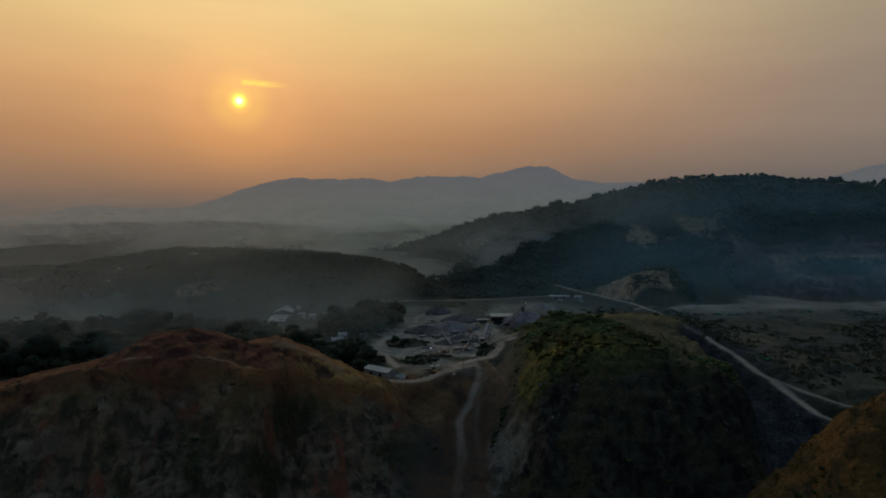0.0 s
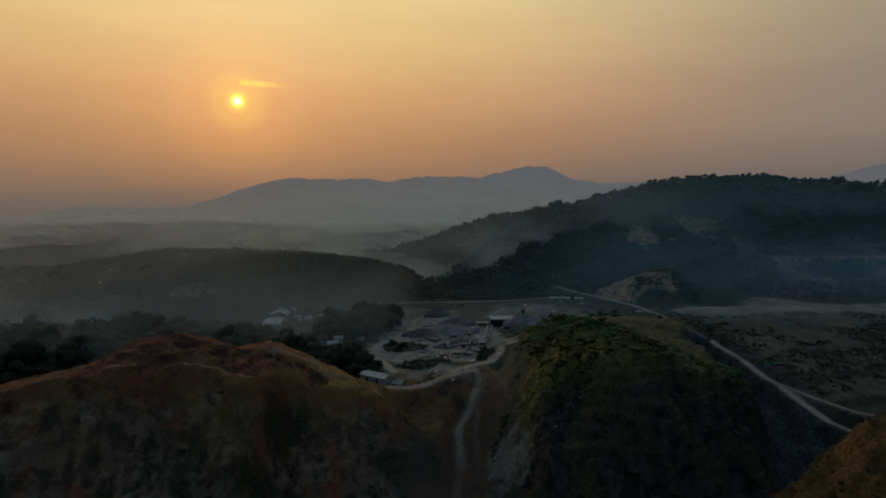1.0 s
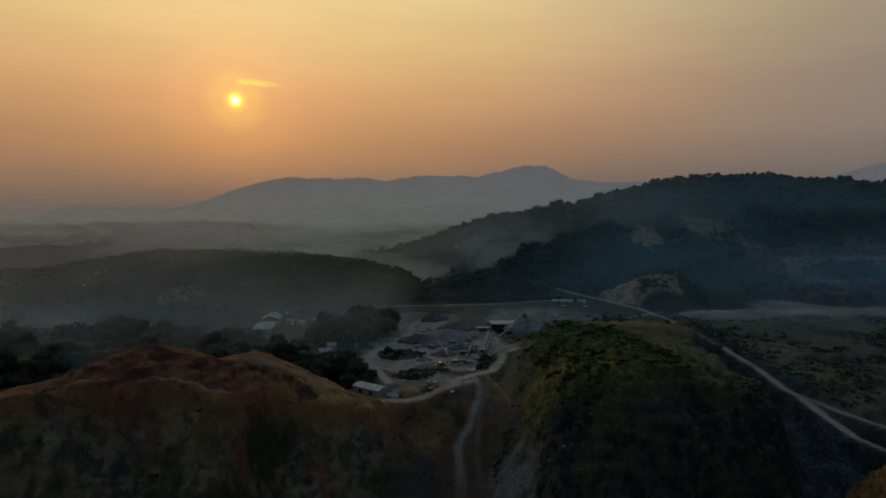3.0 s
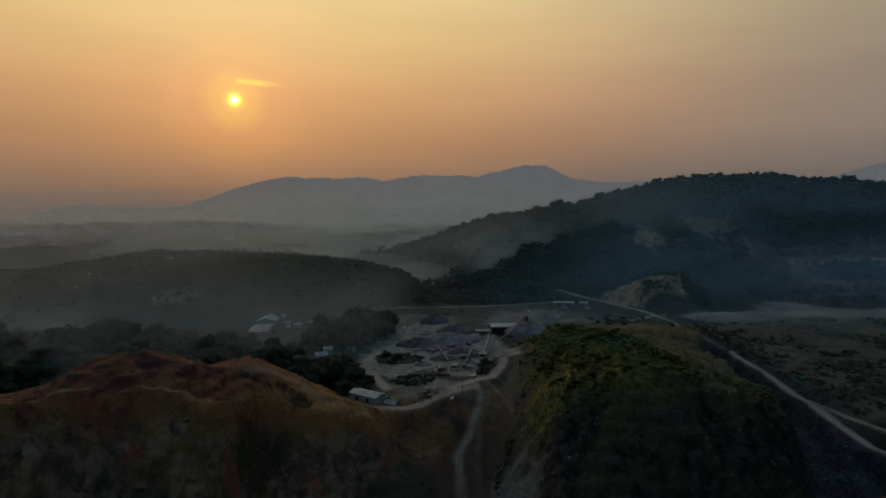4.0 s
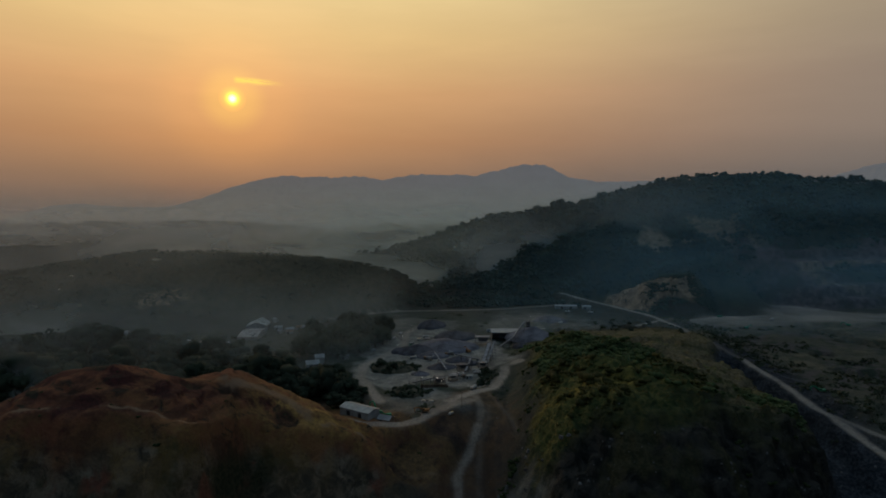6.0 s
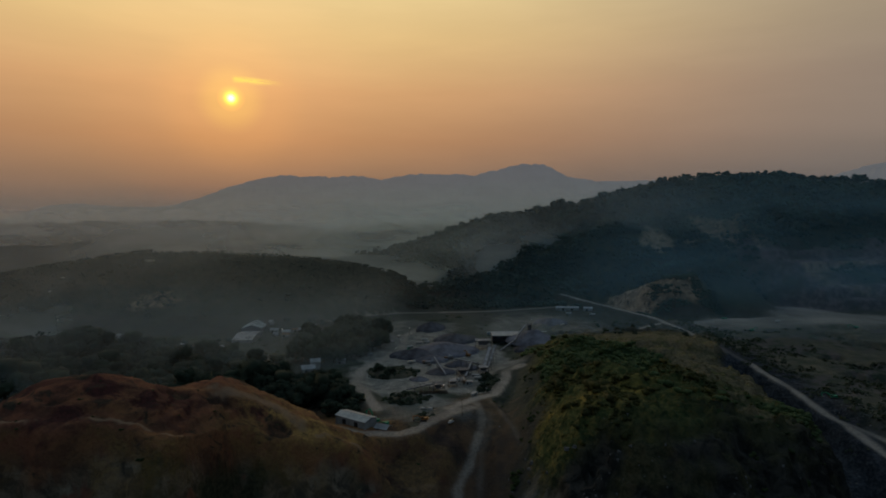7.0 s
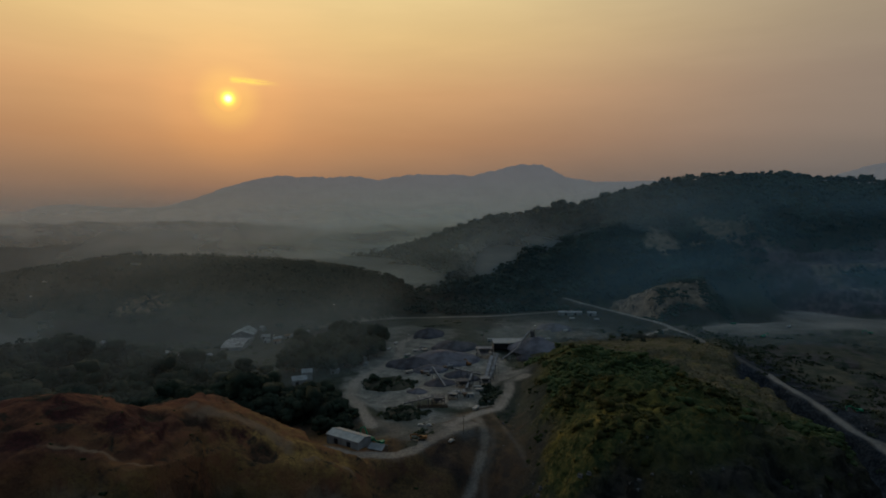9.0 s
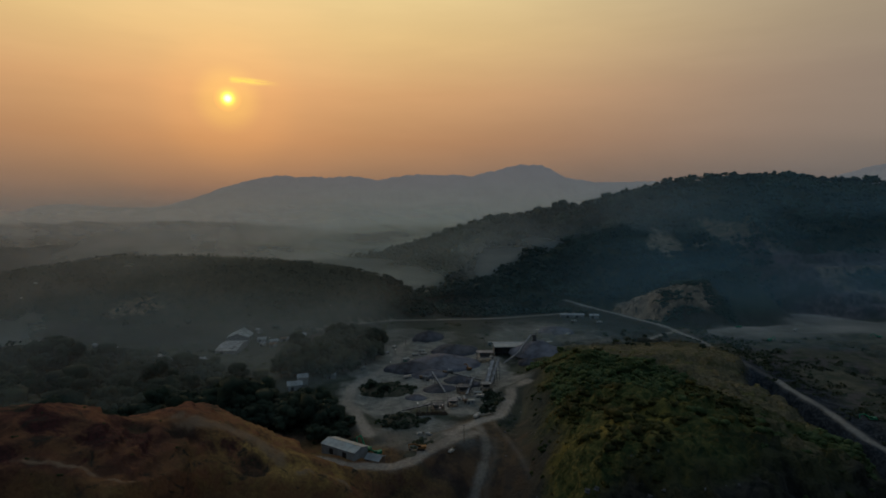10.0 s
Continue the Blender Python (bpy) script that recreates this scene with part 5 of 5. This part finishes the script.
def tower(name, label, x, y, sx, sy, levels, mat, lamps=()):
    """A steel frame with decks, posts, braces and a hopper."""
    ob = thing(name, label, "machine", x, y, 0)
    top = levels[-1]
    for px in (-1, 1):
        for py in (-1, 1):
            add("post", Shape().beam((px * sx / 2, py * sy / 2, -1), (px * sx / 2, py * sy / 2, top + 1.1), 0.35, 0.35), STEEL, ob)
    for z in levels:
        deck = add("deck", Shape().box(0, 0, z - 0.15, sx + 0.8, sy + 0.8, 0.3), mat, ob)
        for s in (-1, 1):
            add("rail", Shape().beam((-sx / 2, s * sy / 2, z + 1.1), (sx / 2, s * sy / 2, z + 1.1), 0.08, 0.08), STEEL, deck)
    for s in (-1, 1):
        add("brace", Shape().beam((-sx / 2, s * sy / 2, 0), (sx / 2, s * sy / 2, top), 0.2, 0.2), STEEL, ob)
    add("hopper", Shape().box(0, 0, levels[0] + 0.2, sx * 0.55, sy * 0.55, max(1.5, top - levels[0] - 0.5), 0, 1.35), STEEL, ob)
    for lx, ly, lz in lamps:
        add("lamp", Shape().tube((lx, ly, lz), (lx, ly, lz + 0.3), 0.13, 0.15, 8), LAMP, ob, "lit white work lamp")
    return ob


tower("crusher", "dark steel crusher frame with lit work lamps", 2, 536, 9, 6, (3.0, 6.0), STEEL, ((-2.0, -3.2, 6.6), (1.5, -3.2, 4.4), (3.6, -3.2, 5.6)))
tower("screen_house", "screening tower with two pale decks", 47, 672, 15, 8, (5.0, 9.5), TIN_GREY)
tower("screen_house", "screening frame with a pale roof under the conveyors", 40, 583, 8, 6, (3.5, 6.5), TIN_GREY)
tower("sorting_frame", "dark sorting machine in the yard", 22, 578, 10, 7, (3.0, 6.0), STEEL)
tower("sorting_frame", "small dark machine beside the crusher", 13, 548, 7, 5, (2.5, 4.5), TIN_GREY)
tower("head_tower", "thin steel tower at the head of the stone cone", 96, 690, 3.0, 3.0, (8.0, 13.0, 17.0), STEEL)


def open_shed(label, x, y, turn, long, wide, high):
    """A roof on posts over a dark working floor."""
    ob = thing("open_shed", label, "shed", x, y, turn)
    for k in range(5):
        for s in (-1, 1):
            add("post", Shape().beam((-long / 2 + k * long / 4, s * wide / 2, -1), (-long / 2 + k * long / 4, s * wide / 2, high), 0.3, 0.3), STEEL, ob)
    add("roof", corrugated(-long / 2 - 0.6, long / 2 + 0.6, -wide / 2 - 0.8, high + 0.1, wide / 2 + 0.8, high + 1.6), TIN_WHITE, ob)
    add("fascia", Shape().beam((-long / 2 - 0.6, -wide / 2 - 0.85, high + 0.05), (long / 2 + 0.6, -wide / 2 - 0.85, high + 0.05), 0.1, 0.9), TIN_WHITE, ob, "pale roof edge")
    add("back_wall", Shape().box(0, wide / 2, -1, long, 0.2, high + 1.8), STEEL, ob)
    for s in (-1, 1):
        add("side_wall", Shape().box(s * long / 2, 0, -1, 0.2, wide, high + 0.8), STEEL, ob)
    return ob


open_shed("open-fronted plant shed with a pale roof edge", 74, 700, 0, 31, 14, 9.5)


# machines and vehicles
def excavator(label, x, y, turn, paint, raise_boom=1.0, name="excavator"):
    ob = thing(name, label, "excavator", x, y, turn, "machines of the quarry", 0.0)
    for s in (-1, 1):
        tr = add("track", Shape().box(0, s * 1.3, 0.25, 4.3, 0.6, 0.6).box(0, s * 1.3, 0.0, 3.4, 0.6, 1.05), RUBBER, ob, "dusty crawler track")
    add("undercarriage", Shape().box(0, 0, 0.5, 2.2, 2.2, 0.6), STEEL, ob)
    body = add("body", Shape().box(-0.6, 0, 1.15, 3.8, 2.7, 1.25), paint, ob)
    add("counterweight", Shape().box(-2.5, 0, 1.1, 0.9, 2.7, 1.5), paint, body)
    cab = add("cab", Shape().box(0.6, 0.85, 1.2, 1.6, 1.0, 1.9, 0, 0.9), paint, ob)
    add("cab_window", Shape().box(0.66, 0.85, 2.0, 1.56, 1.04, 0.8, 0, 0.95), GLASS, cab)
    k = raise_boom
    knee, tip, low = (4.0, -0.3, 3.2 + 2.6 * k), (7.2, -0.3, 2.6 + 2.0 * k), (6.6, -0.3, 0.4 + 1.2 * k)
    add("boom", Shape().beam((1.0, -0.3, 1.9), knee, 0.5, 0.75).beam(knee, tip, 0.45, 0.6), paint, ob)
    add("stick", Shape().beam(tip, low, 0.4, 0.5), paint, ob)
    add("ram", Shape().tube((1.2, -0.3, 1.5), (3.0, -0.3, 3.6 + 1.6 * k), 0.12), STEEL, ob)
    add("bucket", Shape().box(low[0] - 0.3, -0.3, low[2] - 1.0, 1.1, 1.1, 1.0, 0, 1.2), STEEL, ob)
    return ob


excavator("green crawler excavator with its boom raised beside the shed", -40, 473, 150, PAINT_GREEN, 1.9)
excavator("green crawler excavator standing next to the shed", -33.5, 468, 200, PAINT_GREEN, 0.5)
excavator("green excavator parked beside the haul road", 293, 518, 165, PAINT_GREEN, 0.4)
excavator("green excavator working on the bare shelf", 367, 760, 20, PAINT_GREEN, 0.5)
excavator("green excavator at the end of the bare shelf", 492, 767, 160, PAINT_GREEN, 0.5)
excavator("small orange excavator on the loop track", -8, 466, 175, PAINT_ORANGE, 0.0)


def truck(label, x, y, turn, paint, long=6.5, bed=True, name="truck", category="truck"):
    ob = thing(name, label, category, x, y, turn, "vehicles of the quarry", 0.0)
    h = long * 0.16
    add("chassis", Shape().box(0, 0, h * 0.45, long, long * 0.26, h * 0.35), STEEL, ob)
    cab = add("cab", Shape().box(long * 0.33, 0, h * 0.7, long * 0.28, long * 0.3, h * (1.7 if bed else 0.8), 0, 0.92), paint, ob)
    add("windscreen", Shape().box(long * 0.36, 0, h * (1.45 if bed else 1.2), long * 0.235, long * 0.285, h * 0.5, 0, 0.95), GLASS, cab)
    if bed:
        add("tipper_body", Shape().box(-long * 0.17, 0, h * 0.9, long * 0.62, long * 0.32, h * 1.3, 0, 1.08), paint, ob)
    else:
        add("car_body", Shape().box(-long * 0.05, 0, h * 0.55, long * 0.9, long * 0.36, h * 0.75), paint, ob)
        add("roof", Shape().box(-long * 0.12, 0, h * 1.3, long * 0.5, long * 0.33, h * 0.7, 0, 0.86), paint, ob)
    for px in (-0.3, 0.32):
        for s in (-1, 1):
            w_ = add("wheel", Shape().tube((px * long, s * long * 0.11, h * 0.45), (px * long, s * long * 0.165, h * 0.45), h * 0.45, None, 12), RUBBER, ob)
            add("rim", Shape().tube((px * long, s * long * 0.163, h * 0.45), (px * long, s * long * 0.172, h * 0.45), h * 0.24, None, 10), STEEL, w_)
    return ob


truck("white pickup parked by the pole at the track junction", 9.5, 467, 60, PAINT_WHITE, 5.2, False, "pickup", "car")
truck("white car parked below the crusher", -9, 497, 5, PAINT_WHITE, 4.6, False, "car", "car")
truck("pale car parked below the crusher", -3.5, 496, -20, PAINT_WHITE, 4.6, False, "car", "car")
for k, (tx, ty, ta) in enumerate(((-41, 733, 70), (-46, 701, 60), (-18, 690, 20), (-10, 693, 15), (361, 814, 0), (420, 800, 30), (16, 560, 10), (34, 566, 5))):
    truck(("white tipper truck on the plant track", "pale tipper truck standing in the yard")[k % 2], tx, ty, ta, PAINT_WHITE if k != 4 else PAINT_GREEN, 6.5)


# poles
def pole(label, x, y, high, arms=1, lamp=False):
    ob = thing("utility_pole", label, "pole", x, y, 20, "poles of the site", 0.4)
    add("shaft", Shape().tube((0, 0, 0), (0, 0, high), 0.20, 0.13), TIMBER, ob)
    for k in range(arms):
        arm = add("cross_arm", Shape().beam((-1.0, 0, high - 0.5 - k), (1.0, 0, high - 0.5 - k), 0.12, 0.14), TIMBER, ob)
        for s in (-0.8, 0.8):
            add("insulator", Shape().tube((s, 0, high - 0.43 - k), (s, 0, high - 0.15 - k), 0.07), WALL_WHITE, arm)
    if lamp:
        add("lamp", Shape().tube((0.5, 0, high - 0.2), (0.5, 0, high + 0.15), 0.2, 0.14), LAMP, ob, "lit white lamp")
    return ob


pole("tall dark timber pole at the track junction", 17.2, 477, 11.5)
pole("dark lamp pole beside the crusher", -12, 530, 9, 0, True)
pole("lamp post on the field road under the hill", -126, 851, 9, 0, True)
pole("thin lit mast beyond the plant", -30, 745, 8, 0, True)
# two added posts hold points of light taken for vehicle lights
pole("added post with a white light at the bend of the plant track", -38, 700, 6, 0, True)
pole("short added post with a white light beside the plant track", -40, 658, 5, 0, True)
pole("thin mast beside the plant shed", 52, 735, 16, 1)
pole("thin mast on the stone cone", 99, 695, 22, 0, True)
pole("lamp post by the village houses", -152, 796, 8, 0, True)
pole("lamp post between the village houses", -184, 786, 8, 0, True)


# pale slabs of stone lying on the pit floor
def slab(label, x, y, sx, sy, sz, turn):
    g_ = np.random.default_rng(int(x * 7 + y))
    s = Shape().box(0, 0, -0.4, sx, sy, sz, 0, 0.8)
    s.co = [tuple(np.array(v) + g_.uniform(-0.18, 0.18, 3)) for v in s.co]
    me = s.mesh("boulder")
    me.materials.append(STONE)
    ob = new("boulder", me)
    ob.matrix_basis = pose(x, y, height(x, y), 4, 6, turn)
    return tagged(ob, label, "boulder", "boulders of the pit")


for k in range(26):
    bx, by = g.uniform(34, 75), g.uniform(352, 415)
    slab("pale flat block of stone on the pit floor", bx, by, g.uniform(1.2, 3.2), g.uniform(1.0, 2.4), g.uniform(0.8, 1.8), g.uniform(0, 180))


# clutter of the working yard
def site_hut(label, x, y, turn, long, wide, high):
    """A container-like site hut: ribbed body, door, window, roof lip."""
    ob = thing("site_hut", label, "hut", x, y, turn, "huts of the yard", 0.05)
    body = Shape().box(0, 0, 0, long, wide, high)
    for k in range(int(long / 0.6)):
        body.box(-long / 2 + 0.3 + k * 0.6, -wide / 2 - 0.03, 0.1, 0.22, 0.08, high - 0.2)
        body.box(-long / 2 + 0.3 + k * 0.6, wide / 2 + 0.03, 0.1, 0.22, 0.08, high - 0.2)
    add("body", body, TIN_WHITE, ob)
    add("roof", Shape().box(0, 0, high, long + 0.3, wide + 0.3, 0.14), TIN_PALE, ob)
    add("door", Shape().box(-long * 0.25, -wide / 2 - 0.1, 0.05, 0.9, 0.06, 2.0), DARK, ob)
    add("window", Shape().box(long * 0.2, -wide / 2 - 0.1, 1.0, 1.1, 0.06, 0.8), GLASS, ob)
    return ob


for k, (hx, hy, ht) in enumerate(((26, 553, 10), (33, 572, -5), (-26, 672, 40), (-12, 702, 10), (60, 742, 0), (120, 735, 15), (-62, 642, 70))):
    site_hut(("white site hut standing in the yard", "pale metal container beside the track")[k % 2], hx, hy, ht, 6.0, 2.6, 2.6)


def drum_screen(label, x, y, turn):
    """A mobile screen: chassis on wheels, hopper, inclined drum, side belt."""
    ob = thing("mobile_screen", label, "machine", x, y, turn, "machines of the quarry", 0.0)
    add("chassis", Shape().box(0, 0, 1.0, 9.0, 2.0, 0.5), STEEL, ob)
    add("hopper", Shape().box(-3.2, 0, 1.5, 2.6, 2.4, 1.6, 0, 1.3), TIN_RUST, ob, "rusted feed hopper")
    add("drum", Shape().tube((-1.6, 0, 2.4), (3.8, 0, 3.1), 1.0, None, 14), TIN_GREY, ob)
    add("side_belt", Shape().beam((1.0, 0.8, 1.2), (2.6, 6.0, 3.6), 0.9, 0.25), BELT, ob)
    for px in (-3.4, 2.8, 3.8):
        for s_ in (-1, 1):
            add("wheel", Shape().tube((px, s_ * 0.8, 0.5), (px, s_ * 1.15, 0.5), 0.5, None, 12), RUBBER, ob)
    return ob


drum_screen("dusty mobile drum screen between stone heaps", 12, 630, 20)
drum_screen("mobile drum screen working by the dark heap", -8, 612, -35)
drum_screen("mobile drum screen below the crusher", 22, 556, 100)
excavator("orange excavator loading stone in the yard", 30, 640, 120, PAINT_ORANGE, 0.6)
excavator("green excavator beside the dark stone heap", -30, 652, 40, PAINT_GREEN, 0.6)
for k, (tx, ty, ta) in enumerate(((-22, 618, 30), (48, 640, 80), (66, 718, 10), (150, 780, 40), (176, 858, 10), (204, 846, 170), (28, 520, 60))):
    truck(("dusty tipper truck parked in the yard", "white tipper truck waiting on the plant track")[k % 2], tx, ty, ta, PAINT_WHITE, 7.0)

# bank of earth and a timber retaining wall under the crusher
wall_ob = thing("retaining_wall", "dark timber retaining wall below the crusher", "wall", -2, 529, 0, "", 0.6)
for k in range(18):
    add("plank", Shape().box(-10.2 + k * 1.2, 0, 0, 1.1, 0.3, 2.6 + 0.3 * math.sin(k * 2.1)), TIMBER, wall_ob)
for k in range(7):
    add("post", Shape().tube((-10 + k * 3.3, -0.3, -0.5), (-10 + k * 3.3, -0.3, 3.4), 0.16), TIMBER, wall_ob)

# ---------------------------------------------------------------- far mountains and see-through haze sheets
def mountain_range():
    """The range that closes the view, as one far backdrop with its haze painted in."""
    ang = np.radians(np.linspace(-60, 60, 900))
    rad = np.linspace(3300, 4700, 60)
    A, R = np.meshgrid(ang, rad)
    X, Y = (R * np.sin(A)).ravel(), (R * np.cos(A)).ravel()
    Z = ridge(X, Y, MOUNTAIN, 0.46, 30) + 8 * fbm(X, Y, 70, 4, 0.6, 61) + 10 * fbm(X, Y, 26, 2, 0.6, 63) * step(ridge(X, Y, MOUNTAIN, 0.46, 30), 130, 230) - 30 * ridged(X, Y, 300, 3, 67) * step(along(X, Y, MOUNTAIN)[0], 30, 500)
    Z = np.maximum(Z, -70)
    na, nr = len(ang), len(rad)
    i, j = np.meshgrid(np.arange(nr - 1), np.arange(na - 1), indexing="ij")
    quads = np.stack([i * na + j, i * na + j + 1, (i + 1) * na + j + 1, (i + 1) * na + j], -1).reshape(-1, 4)
    me = sheet("backdrop", np.stack([X, Y, Z], 1), quads)
    me.polygons.foreach_set("use_smooth", np.ones(len(quads), bool))
    mat = bpy.data.materials.new("haze_painted_mountain")
    mat.use_nodes = True
    n = Nodes(mat.node_tree)
    pos = n.add("ShaderNodeNewGeometry").outputs["Position"]
    sp = n.add("ShaderNodeSeparateXYZ")
    n.link(pos, sp.inputs[0])
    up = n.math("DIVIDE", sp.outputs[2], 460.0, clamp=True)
    # air haze put into the emission colour, warmer west and bluer east
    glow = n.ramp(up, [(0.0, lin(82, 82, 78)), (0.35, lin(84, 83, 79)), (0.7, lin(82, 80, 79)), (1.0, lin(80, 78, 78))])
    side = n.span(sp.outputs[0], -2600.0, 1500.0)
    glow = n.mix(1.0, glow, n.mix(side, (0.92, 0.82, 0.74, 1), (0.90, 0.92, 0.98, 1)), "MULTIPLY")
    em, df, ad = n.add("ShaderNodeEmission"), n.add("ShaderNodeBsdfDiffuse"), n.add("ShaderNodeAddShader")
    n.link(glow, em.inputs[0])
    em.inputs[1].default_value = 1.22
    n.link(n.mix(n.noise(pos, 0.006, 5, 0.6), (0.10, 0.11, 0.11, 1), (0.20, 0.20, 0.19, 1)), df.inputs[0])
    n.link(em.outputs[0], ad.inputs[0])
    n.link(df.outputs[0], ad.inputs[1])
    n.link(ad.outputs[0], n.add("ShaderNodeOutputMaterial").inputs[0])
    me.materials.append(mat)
    return tagged(new("backdrop", me), "blue-grey mountain range with its sunset haze painted as glow", "mountains", kind="structure")


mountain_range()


def haze_sheet_material(k, dense, x_fade, low, high, tint=(0.66, 0.82, 0.84), ahead=0.28):
    """Tinted see-through surface standing in for haze; it scatters the sky's light, lets the land show through and
    thins out upwards and at its ends.
    """
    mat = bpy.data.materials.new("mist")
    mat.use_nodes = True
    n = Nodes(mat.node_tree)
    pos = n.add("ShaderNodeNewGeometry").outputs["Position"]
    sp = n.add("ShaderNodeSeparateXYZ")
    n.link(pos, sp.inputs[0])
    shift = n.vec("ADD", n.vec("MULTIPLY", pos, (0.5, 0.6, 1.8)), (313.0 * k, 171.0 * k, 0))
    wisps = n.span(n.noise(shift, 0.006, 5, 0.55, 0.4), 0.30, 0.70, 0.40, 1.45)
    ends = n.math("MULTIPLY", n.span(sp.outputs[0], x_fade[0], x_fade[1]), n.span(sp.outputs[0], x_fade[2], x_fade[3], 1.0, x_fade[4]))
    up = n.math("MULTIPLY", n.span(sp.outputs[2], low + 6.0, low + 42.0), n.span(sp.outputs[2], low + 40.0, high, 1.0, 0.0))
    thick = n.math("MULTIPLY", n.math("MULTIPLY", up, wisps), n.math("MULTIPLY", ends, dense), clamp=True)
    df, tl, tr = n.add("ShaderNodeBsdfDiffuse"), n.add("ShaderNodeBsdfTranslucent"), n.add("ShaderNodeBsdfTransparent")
    # haze colour goes from grey in the west to the sheet's own tint
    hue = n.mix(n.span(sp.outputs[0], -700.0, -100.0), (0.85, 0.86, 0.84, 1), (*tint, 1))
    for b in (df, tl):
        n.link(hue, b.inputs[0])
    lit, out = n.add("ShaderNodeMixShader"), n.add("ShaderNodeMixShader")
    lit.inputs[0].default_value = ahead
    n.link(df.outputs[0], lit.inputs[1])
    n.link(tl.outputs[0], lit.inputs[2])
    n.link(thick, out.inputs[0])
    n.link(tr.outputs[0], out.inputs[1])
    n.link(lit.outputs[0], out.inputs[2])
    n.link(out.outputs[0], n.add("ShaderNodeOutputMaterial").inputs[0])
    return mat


def haze_sheet(k, label, line, low, high, lean, dense, x_fade, tint=(0.66, 0.82, 0.84), ahead=0.28):
    """One thin sheet standing in for haze along a line across the valley, leaning back as it rises."""
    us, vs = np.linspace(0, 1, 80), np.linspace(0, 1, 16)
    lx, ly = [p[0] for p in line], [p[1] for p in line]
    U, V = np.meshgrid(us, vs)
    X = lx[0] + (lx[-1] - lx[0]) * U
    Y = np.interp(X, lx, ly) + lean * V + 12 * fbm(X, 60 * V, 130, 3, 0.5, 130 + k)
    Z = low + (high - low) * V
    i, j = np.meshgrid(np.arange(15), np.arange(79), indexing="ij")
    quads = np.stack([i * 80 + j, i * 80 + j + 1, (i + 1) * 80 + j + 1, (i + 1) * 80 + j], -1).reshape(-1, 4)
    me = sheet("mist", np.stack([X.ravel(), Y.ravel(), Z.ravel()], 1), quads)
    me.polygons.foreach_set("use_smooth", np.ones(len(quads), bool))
    me.materials.append(haze_sheet_material(k, dense, x_fade, low, high, tint, ahead))
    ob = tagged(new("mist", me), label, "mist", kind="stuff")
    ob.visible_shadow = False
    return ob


# haze tints put into the sheets' colour
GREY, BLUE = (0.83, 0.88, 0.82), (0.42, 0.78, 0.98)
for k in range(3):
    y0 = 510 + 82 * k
    haze_sheet(10 + k, "faint grey haze sheet standing in the valley wood", [(-1300, y0 - 44), (-400, y0 - 40), (-240, y0 - 34), (-170, y0 - 2), (-130, y0 + 22), (-70, y0 + 80), (-20, y0 + 140)], -80, 60 + 6 * k, 60, 0.155, (-1300, -1200, -70, -22, 0.0), GREY)
haze_sheet(15, "grey haze sheet veiling the foot of the plantation hill", [(-1500, 760), (-700, 764), (-300, 772), (-60, 800), (160, 836)], -78, 220, 70, 0.38, (-1500, -1400, -420, 100, 0.0), GREY, 0.45)
haze_sheet(7, "thin blue-tinted haze sheet before the wooded ridge", [(-30, 838), (120, 842), (230, 848), (420, 846), (700, 838), (1400, 820)], -18, 300, 200, 0.215, (110, 400, 1300, 1400, 0.0), BLUE)
haze_sheet(16, "thin grey haze sheet between the wooded spur and the ridge", [(20, 1062), (150, 1066), (200, 1048), (230, 1036), (282, 1016), (340, 1010), (560, 1000)], -20, 260, 30, 0.34, (20, 90, 300, 540, 0.0), (0.70, 0.82, 0.86))
# cool colour cast laid over the right-hand ground by a tinted sheet
haze_sheet(9, "faint blue-tinted haze sheet over the quarry plain", [(-60, 660), (120, 690), (300, 700), (700, 690), (1400, 640)], -40, 130, 90, 0.08, (-40, 90, 1300, 1400, 0.0), BLUE)
haze_sheet(2, "grey haze sheet behind the plantation hill", [(-2000, 1120), (-300, 1085), (100, 1140), (250, 1200), (760, 1190)], -40, 200, 60, 0.39, (-2000, -1900, -60, 480, 0.0), ahead=0.40)
haze_sheet(3, "grey haze sheet across the far plain", [(-3000, 1550), (-400, 1560), (1500, 1640)], -60, 190, 40, 0.66, (-3000, -2900, 600, 1400, 0.0), ahead=0.48)
haze_sheet(4, "pale haze sheet before the low far hills", [(-3600, 2200), (0, 2150), (1800, 2200)], -70, 230, 40, 0.58, (-3600, -3500, 1000, 1700, 0.0), ahead=0.5)
haze_sheet(5, "pale haze sheet at the foot of the mountains", [(-3900, 3000), (0, 3000), (2600, 3000)], -70, 300, 40, 0.5, (-3900, -3800, 2000, 2500, 0.0), ahead=0.5)
